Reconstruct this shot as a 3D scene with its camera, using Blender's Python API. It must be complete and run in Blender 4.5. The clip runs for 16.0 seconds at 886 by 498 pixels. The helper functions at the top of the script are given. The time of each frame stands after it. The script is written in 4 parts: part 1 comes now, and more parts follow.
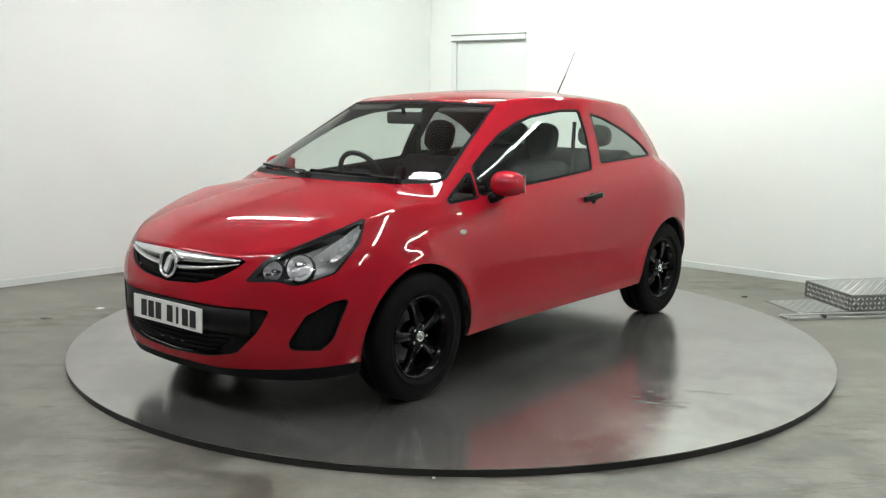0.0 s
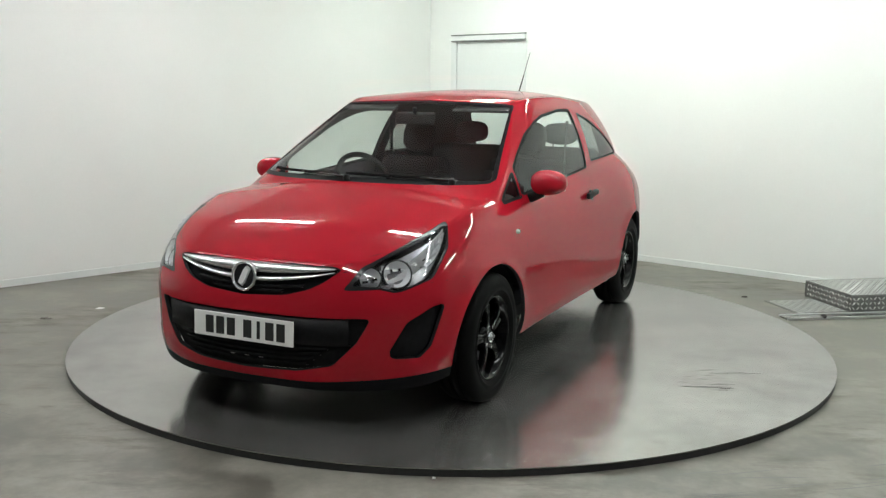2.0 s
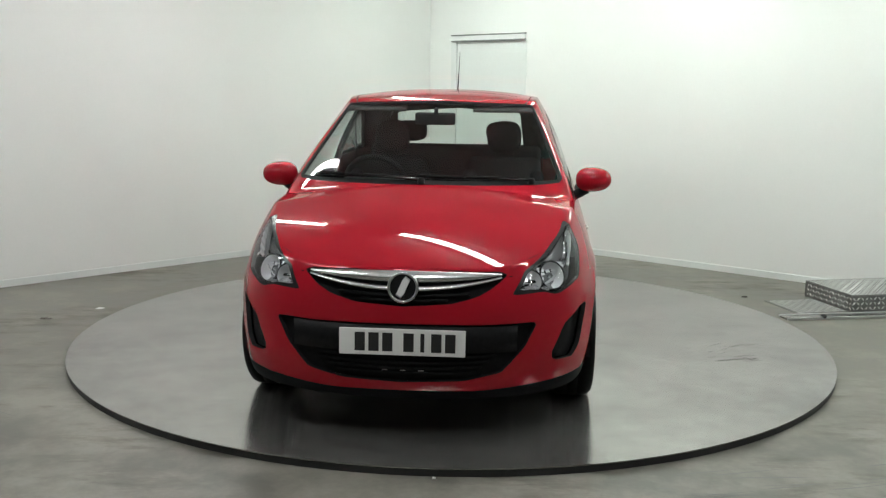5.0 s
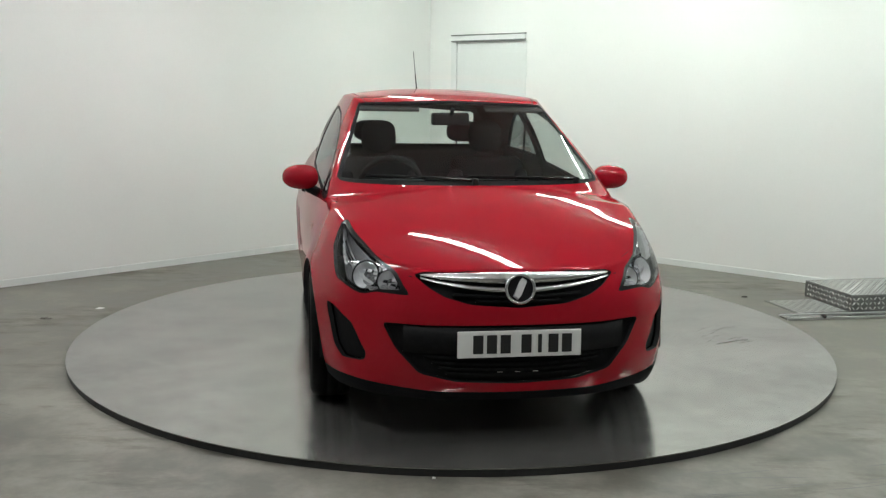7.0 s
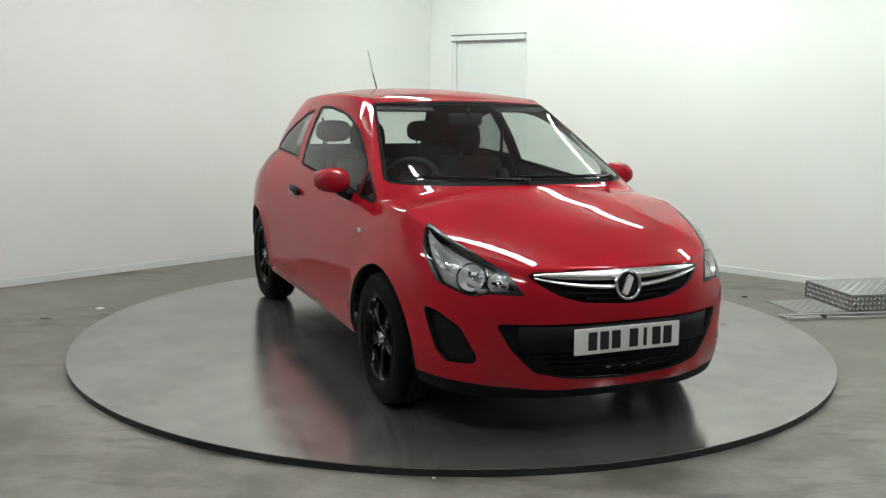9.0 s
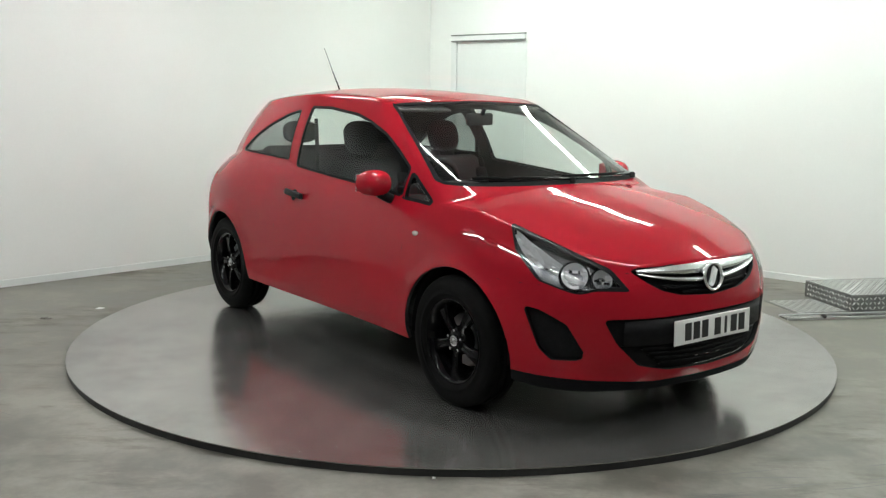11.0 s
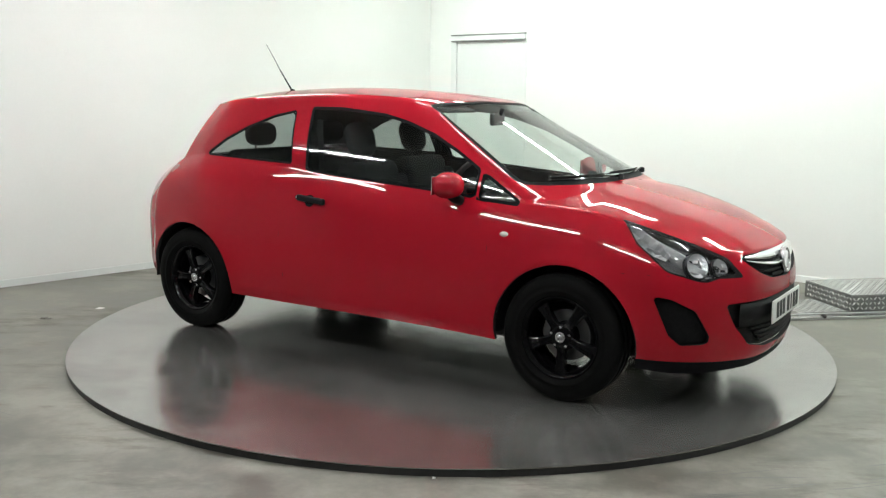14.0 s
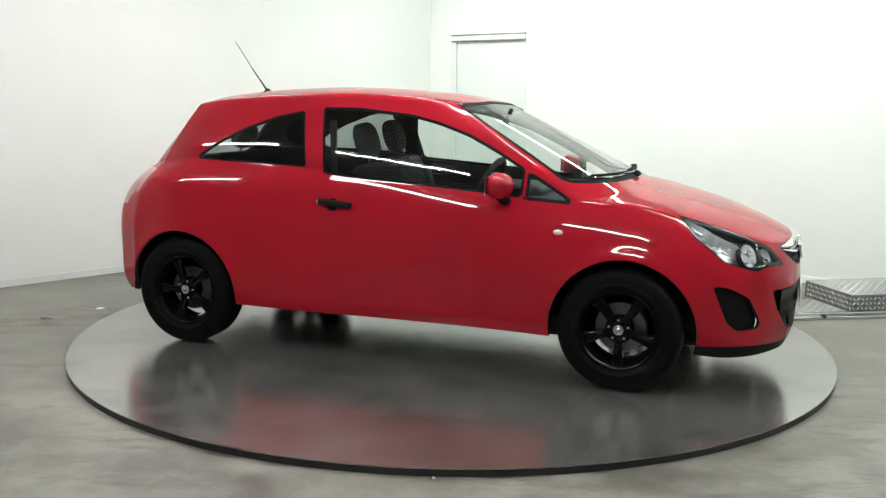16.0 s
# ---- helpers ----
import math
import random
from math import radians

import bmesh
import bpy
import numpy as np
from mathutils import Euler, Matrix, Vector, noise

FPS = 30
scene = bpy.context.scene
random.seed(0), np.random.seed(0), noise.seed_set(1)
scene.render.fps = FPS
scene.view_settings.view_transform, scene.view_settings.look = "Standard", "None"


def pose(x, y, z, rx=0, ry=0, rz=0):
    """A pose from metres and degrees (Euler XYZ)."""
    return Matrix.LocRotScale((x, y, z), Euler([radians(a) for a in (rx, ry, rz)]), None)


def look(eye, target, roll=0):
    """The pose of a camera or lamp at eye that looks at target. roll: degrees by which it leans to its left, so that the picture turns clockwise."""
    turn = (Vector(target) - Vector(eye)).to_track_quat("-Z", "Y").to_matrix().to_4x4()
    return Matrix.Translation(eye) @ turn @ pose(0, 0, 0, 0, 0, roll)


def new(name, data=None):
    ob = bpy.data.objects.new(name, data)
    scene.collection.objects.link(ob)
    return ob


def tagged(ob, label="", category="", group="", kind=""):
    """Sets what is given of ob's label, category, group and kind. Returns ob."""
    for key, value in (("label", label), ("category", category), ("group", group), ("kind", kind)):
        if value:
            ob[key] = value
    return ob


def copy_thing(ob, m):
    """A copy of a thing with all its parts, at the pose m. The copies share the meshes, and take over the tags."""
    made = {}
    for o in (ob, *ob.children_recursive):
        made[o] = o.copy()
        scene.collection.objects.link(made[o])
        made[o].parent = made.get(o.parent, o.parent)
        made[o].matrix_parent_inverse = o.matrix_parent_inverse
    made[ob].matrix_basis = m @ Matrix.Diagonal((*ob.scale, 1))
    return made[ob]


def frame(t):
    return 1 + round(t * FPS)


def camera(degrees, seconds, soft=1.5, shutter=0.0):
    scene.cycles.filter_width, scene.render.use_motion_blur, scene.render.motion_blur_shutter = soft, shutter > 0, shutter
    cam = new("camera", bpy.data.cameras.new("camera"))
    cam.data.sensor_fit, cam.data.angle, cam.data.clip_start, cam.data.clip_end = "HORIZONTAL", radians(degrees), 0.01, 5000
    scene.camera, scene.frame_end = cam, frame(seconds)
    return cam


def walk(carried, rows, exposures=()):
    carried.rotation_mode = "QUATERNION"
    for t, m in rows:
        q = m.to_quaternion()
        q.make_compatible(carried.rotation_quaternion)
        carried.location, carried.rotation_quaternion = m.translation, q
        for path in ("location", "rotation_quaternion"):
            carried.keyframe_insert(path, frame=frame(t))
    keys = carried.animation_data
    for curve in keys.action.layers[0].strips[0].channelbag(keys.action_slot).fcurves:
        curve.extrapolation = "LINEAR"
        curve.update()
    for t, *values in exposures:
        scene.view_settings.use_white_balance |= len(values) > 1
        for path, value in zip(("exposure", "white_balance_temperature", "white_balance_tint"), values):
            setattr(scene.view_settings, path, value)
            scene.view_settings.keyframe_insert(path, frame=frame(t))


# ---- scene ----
# camera on a fixed stand before a turntable
cam = camera(50.09, 16.0, soft=1.25)
EYE = (0.0, -5.773, 1.443)
CAM_POSE = look(EYE, (-0.0456, -0.8369, 0.6464), 0.793)
walk(cam, [(0.0, CAM_POSE), (16.0, CAM_POSE)], exposures=[(0.0, 0.28), (2.0, 0.14), (4.0, 0.0), (6.5, -0.08), (9.0, -0.01), (11.5, 0.19), (13.5, 0.32), (16.0, 0.40)])

# ---- light: rows of ceiling battens, and a dim sky outside that never shows ----
world = bpy.data.worlds.new("world")
scene.world = world
world.use_nodes = True
world.node_tree.nodes["Background"].inputs[0].default_value = (0.75, 0.85, 0.8, 1)
world.node_tree.nodes["Background"].inputs[1].default_value = 0.05

FLOOR = -0.035          # turntable top is z = 0
CEIL = 2.70
CORNER = Vector((-0.258, 4.505, 0))
DL = Vector((-0.694, -0.720, 0)).normalized()
DR = Vector((0.777, -0.629, 0)).normalized()


# ---- small tools ----
def mesh_of(name, verts, faces, mats, smooth=False, mat_index=None):
    me = bpy.data.meshes.new(name)
    me.from_pydata([tuple(v) for v in verts], [], [tuple(f) for f in faces])
    for m in (mats if isinstance(mats, (list, tuple)) else [mats]):
        me.materials.append(m)
    if mat_index is not None:
        me.polygons.foreach_set("material_index", mat_index)
    if smooth:
        me.polygons.foreach_set("use_smooth", [True] * len(me.polygons))
    me.update()
    return me


def part(name, bm, material, parent=None, label="", smooth=False, at=None):
    """Links a bmesh, or a mesh, as one object under a thing or a part."""
    if isinstance(bm, bmesh.types.BMesh):
        bmesh.ops.recalc_face_normals(bm, faces=bm.faces)
        me = bpy.data.meshes.new(name)
        bm.to_mesh(me)
        bm.free()
        me.materials.append(material)
        if smooth:
            me.polygons.foreach_set("use_smooth", [True] * len(me.polygons))
    else:
        me = bm
    ob = new(name, me)
    if parent is not None:
        ob.parent = parent
    if at is not None:
        ob.matrix_basis = at
    if label:
        tagged(ob, label)
    return ob


def box(lo, hi, bevel=0.0, m=None, seg=2):
    bm = bmesh.new()
    bmesh.ops.create_cube(bm, size=1)
    lo, hi = Vector(lo), Vector(hi)
    for v in bm.verts:
        v.co = Vector([(lo[i] + hi[i]) / 2 + v.co[i] * (hi[i] - lo[i]) for i in range(3)])
    if bevel:
        bmesh.ops.bevel(bm, geom=list(bm.edges), offset=bevel, segments=seg, profile=0.5, affect="EDGES")
    if m is not None:
        bm.transform(m)
    return bm


def merge(*bms):
    out = bms[0]
    for b in bms[1:]:
        me = bpy.data.meshes.new("tmp")
        b.to_mesh(me)
        b.free()
        out.from_mesh(me)
        bpy.data.meshes.remove(me)
    return out


def lathe(profile, n=48, axis="Z"):
    """A closed or open profile of (radius, height) pairs turned round an axis."""
    bm = bmesh.new()
    rings = []
    for k in range(n):
        a = 2 * math.pi * k / n
        ring = []
        for r, h in profile:
            c = (r * math.cos(a), r * math.sin(a), h)
            if axis == "Y":
                c = (c[0], c[2], c[1])
            ring.append(bm.verts.new(c))
        rings.append(ring)
    for k in range(n):
        p, q = rings[k], rings[(k + 1) % n]
        for j in range(len(profile) - 1):
            bm.faces.new((p[j], q[j], q[j + 1], p[j + 1]))
    bmesh.ops.remove_doubles(bm, verts=list(bm.verts), dist=1e-5)
    return bm


def tube(points, radius, n=10, taper=1.0):
    """A round bar along a polyline."""
    bm = bmesh.new()
    pts = [Vector(p) for p in points]
    rings = []
    for i, p in enumerate(pts):
        d = (pts[min(i + 1, len(pts) - 1)] - pts[max(i - 1, 0)]).normalized()
        a = d.orthogonal().normalized() if i == 0 else (rings_a - d * rings_a.dot(d)).normalized()
        rings_a = a
        b = d.cross(a)
        r = radius * (1 + (taper - 1) * i / (len(pts) - 1))
        rings.append([bm.verts.new(p + (a * math.cos(2 * math.pi * k / n) + b * math.sin(2 * math.pi * k / n)) * r) for k in range(n)])
    for p, q in zip(rings, rings[1:]):
        for k in range(n):
            bm.faces.new((p[k], p[(k + 1) % n], q[(k + 1) % n], q[k]))
    bm.faces.new(rings[0][::-1])
    bm.faces.new(rings[-1])
    return bm


# ---- materials ----
def principled(name, color, rough=0.5, metal=0.0, coat=0.0, coat_rough=0.03, spec=0.5):
    m = bpy.data.materials.new(name)
    m.use_nodes = True
    b = m.node_tree.nodes["Principled BSDF"]
    b.inputs["Base Color"].default_value = (*color, 1)
    b.inputs["Roughness"].default_value = rough
    b.inputs["Metallic"].default_value = metal
    b.inputs["Coat Weight"].default_value = coat
    b.inputs["Coat Roughness"].default_value = coat_rough
    b.inputs["Specular IOR Level"].default_value = spec
    return m


def node(m, kind, **inputs):
    n = m.node_tree.nodes.new(kind)
    for k, v in inputs.items():
        n.inputs[k].default_value = v
    return n


def wire(m, a, out, b, inp):
    m.node_tree.links.new(a.outputs[out], b.inputs[inp])


def mottle(m, scale, low, high, dark, light, detail=6.0, bump=0.0, rough=None, stretch=None, second=None, fine=4.0):
    """Colour variation at two scales, with fine relief and uneven gloss."""
    b = m.node_tree.nodes["Principled BSDF"]
    co = node(m, "ShaderNodeTexCoord")
    mp = node(m, "ShaderNodeMapping")
    if stretch:
        mp.inputs["Scale"].default_value = stretch
    wire(m, co, "Object", mp, "Vector")
    n1 = node(m, "ShaderNodeTexNoise", Scale=scale, Detail=detail, Roughness=0.6)
    n2 = node(m, "ShaderNodeTexNoise", Scale=second or scale * 14, Detail=fine, Roughness=0.65)
    wire(m, mp, 0, n1, "Vector")
    wire(m, mp, 0, n2, "Vector")
    mix = node(m, "ShaderNodeMix")
    mix.inputs[0].default_value = 0.3
    wire(m, n1, 0, mix, 2)
    wire(m, n2, 0, mix, 3)
    ramp = node(m, "ShaderNodeValToRGB")
    ramp.color_ramp.elements[0].position, ramp.color_ramp.elements[1].position = low, high
    ramp.color_ramp.elements[0].color, ramp.color_ramp.elements[1].color = (*dark, 1), (*light, 1)
    wire(m, mix, 0, ramp, 0)
    wire(m, ramp, 0, b, "Base Color")
    if rough:
        r = node(m, "ShaderNodeMapRange")
        r.inputs[3].default_value, r.inputs[4].default_value = rough
        r.inputs[1].default_value, r.inputs[2].default_value = low, high
        wire(m, mix, 0, r, 0)
        wire(m, r, 0, b, "Roughness")
    if bump:
        bp = node(m, "ShaderNodeBump", Strength=bump, Distance=0.004)
        wire(m, n2, 0, bp, "Height")
        wire(m, bp, 0, b, "Normal")
    return m


def glass_material(name, tint, rough=0.0):
    """A thin pane: clear with a tint, its gloss by the angle."""
    m = bpy.data.materials.new(name)
    m.use_nodes = True
    t = m.node_tree
    t.nodes.clear()
    out = node(m, "ShaderNodeOutputMaterial")
    mix = node(m, "ShaderNodeMixShader")
    tr = node(m, "ShaderNodeBsdfTransparent")
    tr.inputs[0].default_value = (*tint, 1)
    gl = node(m, "ShaderNodeBsdfGlossy")
    gl.inputs["Roughness"].default_value = rough
    lw = node(m, "ShaderNodeLayerWeight", Blend=0.5)
    pw = node(m, "ShaderNodeMath")
    pw.operation = "POWER"
    pw.inputs[1].default_value = 5.0
    ma = node(m, "ShaderNodeMath")
    ma.operation = "MULTIPLY_ADD"
    ma.inputs[1].default_value, ma.inputs[2].default_value = 0.9, 0.045
    wire(m, lw, "Facing", pw, 0)
    wire(m, pw, 0, ma, 0)
    wire(m, ma, 0, mix, 0)
    wire(m, tr, 0, mix, 1)
    wire(m, gl, 0, mix, 2)
    wire(m, mix, 0, out, 0)
    return m


def glowing(name, color, strength):
    m = principled(name, color, 0.4)
    b = m.node_tree.nodes["Principled BSDF"]
    b.inputs["Emission Color"].default_value = (*color, 1)
    b.inputs["Emission Strength"].default_value = strength
    return m


WALL_PAINT = mottle(principled("white_wall_paint", (0.8, 0.8, 0.78), 0.55), 0.7, 0.3, 0.7, (0.80, 0.805, 0.79), (0.85, 0.855, 0.84), bump=0.04, second=60)
DOOR_PAINT = mottle(principled("white_door_paint", (0.76, 0.77, 0.77), 0.4), 1.3, 0.3, 0.7, (0.72, 0.745, 0.735), (0.79, 0.81, 0.80), second=40)
CEIL_PAINT = mottle(principled("grey_ceiling_paint", (0.45, 0.45, 0.45), 0.7), 1.0, 0.3, 0.7, (0.55, 0.55, 0.55), (0.63, 0.63, 0.63))
# tone of the unseen walls, raised to throw light on the car's side
FILL_WALL = mottle(principled("grey_fill_wall", (0.1, 0.1, 0.1), 0.6), 1.0, 0.3, 0.7, (0.18, 0.18, 0.176), (0.24, 0.24, 0.235))
CONCRETE = mottle(principled("grey_painted_concrete", (0.3, 0.29, 0.26), 0.45), 1.7, 0.41, 0.60, (0.097, 0.09, 0.076), (0.252, 0.239, 0.211), bump=0.0, rough=(0.32, 0.6), second=9)
def stain(m, dark, scale, stretch, low, high):
    """Worn darker streaks over a mottled paint, broken up by a broad noise."""
    b = m.node_tree.nodes["Principled BSDF"]
    link = b.inputs["Base Color"].links[0]
    source = link.from_socket
    co = node(m, "ShaderNodeTexCoord")
    mp = node(m, "ShaderNodeMapping")
    mp.inputs["Scale"].default_value = stretch
    mp.inputs["Rotation"].default_value = (0, 0, radians(-12))
    wire(m, co, "Object", mp, "Vector")
    streak = node(m, "ShaderNodeTexNoise", Scale=scale, Detail=7.0, Roughness=0.7)
    broad = node(m, "ShaderNodeTexNoise", Scale=0.9, Detail=3.0, Roughness=0.55)
    wire(m, mp, 0, streak, "Vector")
    wire(m, co, "Object", broad, "Vector")
    mul = node(m, "ShaderNodeMath")
    mul.operation = "MULTIPLY"
    wire(m, streak, 0, mul, 0)
    wire(m, broad, 0, mul, 1)
    rng = node(m, "ShaderNodeMapRange")
    rng.inputs[1].default_value, rng.inputs[2].default_value = low, high
    wire(m, mul, 0, rng, 0)
    mix = node(m, "ShaderNodeMix")
    mix.data_type = "RGBA"
    mix.inputs["B"].default_value = (*dark, 1)
    wire(m, rng, 0, mix, 0)
    m.node_tree.links.new(source, mix.inputs["A"])
    m.node_tree.links.new(mix.outputs["Result"], b.inputs["Base Color"])
    return m


stain(CONCRETE, (0.075, 0.066, 0.052), 2.2, (1.0, 3.0, 1.0), 0.27, 0.42)
STEEL = mottle(principled("worn_steel_plate", (0.5, 0.5, 0.48), 0.2, 0.82), 1.9, 0.38, 0.62, (0.28, 0.272, 0.262), (0.45, 0.44, 0.425), detail=5.0, rough=(0.145, 0.225), second=7, fine=2.0)
EDGE_DARK = principled("near_black_edge", (0.02, 0.02, 0.02), 0.6)
ALU = principled("bare_aluminium", (0.6, 0.6, 0.6), 0.4, 1.0)
TREAD = mottle(principled("checker_plate_metal", (0.3, 0.3, 0.3), 0.5, 0.6), 6, 0.3, 0.7, (0.13, 0.13, 0.126), (0.24, 0.24, 0.232))
RED = principled("red_car_paint", (0.325, 0.008, 0.0175), 0.4, 0.0, 0.72, 0.02, 0.0)
LAMP_SILVER = principled("silvered_lamp_liner", (0.34, 0.34, 0.35), 0.25, 0.6)
SATIN_CHROME = principled("satin_chrome", (0.78, 0.78, 0.79), 0.24, 1.0)
RIM_BLACK = principled("black_rim_paint", (0.0025, 0.0025, 0.003), 0.1, 0.0, 0.08, spec=0.12)
BLACK_PLASTIC = mottle(principled("black_grained_plastic", (0.018, 0.018, 0.02), 0.5, spec=0.12), 40, 0.3, 0.7, (0.005, 0.005, 0.0055), (0.011, 0.011, 0.012), bump=0.1, second=600)
GLOSS_BLACK = principled("gloss_black_paint", (0.006, 0.006, 0.007), 0.18, 0.0, 0.6)
RUBBER = mottle(principled("black_tyre_rubber", (0.004, 0.004, 0.004), 0.6, spec=0.06), 12, 0.3, 0.7, (0.003, 0.003, 0.003), (0.006, 0.006, 0.006), bump=0.1)
CHROME = principled("polished_chrome", (0.8, 0.8, 0.82), 0.08, 1.0)
SILVER = principled("satin_silver", (0.6, 0.6, 0.62), 0.25, 1.0)
CABIN = mottle(principled("charcoal_cabin_trim", (0.02, 0.02, 0.022), 0.7, spec=0.2), 20, 0.3, 0.7, (0.007, 0.007, 0.008), (0.016, 0.016, 0.018), bump=0.1, second=300)
FABRIC = mottle(principled("charcoal_seat_fabric", (0.03, 0.03, 0.033), 0.9, spec=0.1), 30, 0.3, 0.7, (0.010, 0.010, 0.011), (0.026, 0.026, 0.029), bump=0.2, second=400)
GLASS = glass_material("tinted_car_glass", (0.86, 0.91, 0.885))
DARK_GLASS = glass_material("darker_rear_glass", (0.34, 0.37, 0.36))
CLEAR = glass_material("clear_lamp_lens", (0.92, 0.93, 0.94))
SMOKE = principled("smoked_lamp_housing", (0.014, 0.014, 0.015), 0.25, spec=0.25)
PLATE_WHITE = principled("white_reflective_plate", (0.78, 0.78, 0.76), 0.35)
INK = principled("black_print", (0.012, 0.012, 0.012), 0.5)
SEAL = principled("matt_black_rubber", (0.007, 0.007, 0.008), 0.6, spec=0.06)
LAMP_BRIGHT = principled("bright_lamp_reflector", (0.92, 0.92, 0.94), 0.2, 0.3)
BADGE_SILVER = principled("bright_badge_silver", (0.88, 0.88, 0.89), 0.25, 0.35)
BRAKE = principled("worn_brake_steel", (0.16, 0.16, 0.165), 0.35, 0.9)
ROD = principled("grey_aerial_rod", (0.22, 0.22, 0.22), 0.4, 0.5)
AMBER = principled("clear_indicator_lens", (0.45, 0.42, 0.38), 0.15, 0.0, 1.0)
TAIL_RED = principled("red_tail_lens", (0.35, 0.008, 0.012), 0.12, 0.0, 1.0)
TUBE = glowing("fluorescent_diffuser", (0.965, 1.0, 0.98), 62.0)
TUBE_GREEN = glowing("greenish_fluorescent_diffuser", (0.87, 1.0, 0.905), 54.0)
GREY_RAIL = principled("grey_metal_strip", (0.25, 0.26, 0.25), 0.45, 0.3)
BRIGHT_TREAD = principled("polished_tread", (0.6, 0.6, 0.585), 0.4, 0.8)
SCUFF = principled("dark_scuff", (0.17, 0.165, 0.16), 0.5, 0.3)
RUB = principled("dark_rubbed_steel", (0.24, 0.232, 0.222), 0.4, 0.6)
DIRT = principled("dark_dirt", (0.05, 0.045, 0.04), 0.8)
SMEAR = principled("grey_smear", (0.13, 0.12, 0.11), 0.7)
HEADLINER = principled("grey_headlining", (0.035, 0.035, 0.036), 0.9)
BATTEN = principled("white_enamel_batten", (0.8, 0.8, 0.8), 0.35)


# ---- the room ----
def wall(name, a, b, label, openings=(), mat=None):
    """A wall from a to b, 0.15 m thick, its inner face on the line; a to b runs with the room at its left hand."""
    d = (b - a)
    length = d.length
    d.normalize()
    nrm = Vector((d.y, -d.x, 0))
    bm = bmesh.new()
    cuts = sorted(openings)
    spans = []
    x = 0.0
    for x0, x1, h in cuts:
        spans += [(x, x0, FLOOR - 0.1, CEIL), (x0, x1, h, CEIL)]
        x = x1
    spans.append((x, length, FLOOR - 0.1, CEIL))
    for x0, x1, z0, z1 in spans:
        v = [bm.verts.new(a + d * xx + nrm * t + Vector((0, 0, z))) for t in (0, 0.15) for xx, z in ((x0, z0), (x1, z0), (x1, z1), (x0, z1))]
        for f in ((0, 1, 2, 3), (7, 6, 5, 4), (0, 4, 5, 1), (1, 5, 6, 2), (2, 6, 7, 3), (3, 7, 4, 0)):
            bm.faces.new([v[i] for i in f])
    bmesh.ops.remove_doubles(bm, verts=list(bm.verts), dist=1e-4)
    ob = part(name, bm, mat or WALL_PAINT)
    return tagged(ob, label, "wall", kind="structure")


W_LEFT, W_RIGHT = CORNER + DL * 10.5, CORNER + DR * 10.5
W_BACK = Vector((0.4, -10.0, 0))
wall("wall_west", CORNER, W_LEFT, "smooth white painted studio wall")
DOOR0, DOOR1, DOORH = 0.31, 1.225, 2.05
wall("wall_north", W_RIGHT, CORNER, "smooth white painted studio wall with a doorway", [(10.5 - DOOR1, 10.5 - DOOR0, DOORH)])
# two walls out of view, added to close the room and bounce fill light
wall("wall_south", W_LEFT, W_BACK, "unseen grey wall behind the camera, added to fill light", mat=FILL_WALL)
wall("wall_east", W_BACK, W_RIGHT, "unseen grey wall behind the camera, added to fill light", mat=FILL_WALL)


def room_sheet(name, z0, z1, mat, label, category):
    bm = bmesh.new()
    for z in (z0, z1):
        bm.faces.new([bm.verts.new(p + Vector((0, 0, z)) + (p - Vector((0, -2, 0))) * 0.03) for p in (CORNER, W_LEFT, W_BACK, W_RIGHT)])
    bm.verts.ensure_lookup_table()
    for i in range(4):
        bm.faces.new([bm.verts[j] for j in (i, (i + 1) % 4, 4 + (i + 1) % 4, 4 + i)])
    return tagged(part(name, bm, mat), label, category, kind="structure")


room_sheet("floor", FLOOR - 0.1, FLOOR, CONCRETE, "grey painted concrete floor with scuffs and stains", "floor")
room_sheet("ceiling", CEIL, CEIL + 0.1, CEIL_PAINT, "plain pale grey painted ceiling", "ceiling")

# ceiling battens in rows along the walls; the last is added to fill the car's front
BATTENS = [(1.2, 1.2), (3.15, 1.1), (5.3, 1.1), (7.5, 1.1), (1.1, 3.75), (3.52, 3.75), (5.45, 3.75), (7.5, 3.75), (1.1, 6.45), (3.15, 6.45), (5.3, 6.45)]
ROOM_TURN = math.degrees(math.atan2(DR.y, DR.x))


def batten_light(glow):
    ob = new("batten_light")
    part("housing", box((-0.74, -0.06, -0.045), (0.74, 0.06, 0), 0.006), BATTEN, ob, "white enamelled housing")
    part("diffuser", box((-0.70, -0.036, -0.082), (0.70, 0.036, -0.046), 0.012, seg=3), glow, ob, "glowing white diffuser", smooth=True)
    for x in (-0.72, 0.72):
        part("end_cap", box((x - 0.018, -0.042, -0.09), (x + 0.018, 0.042, -0.046), 0.004), BATTEN, ob)
    return tagged(ob, "white fluorescent batten light on the ceiling", "ceiling light", "ceiling battens")


kinds = {}
for a, b in BATTENS:
    spot = CORNER + DR * a + Vector((-0.629, -0.777, 0)) * b
    at = pose(spot.x, spot.y, CEIL, 0, 0, ROOM_TURN)
    glow = TUBE_GREEN if b < 2 else TUBE                  # the row by the north wall has greener tubes
    if glow not in kinds:
        kinds[glow] = batten_light(glow)
        kinds[glow].matrix_basis = at
    else:
        copy_thing(kinds[glow], at)


# ---- doorway in the north wall, steps and floor strip beside the turntable ----
WALL_TURN = Matrix.Translation(CORNER) @ Matrix.Rotation(math.atan2(DR.y, DR.x), 4, "Z")


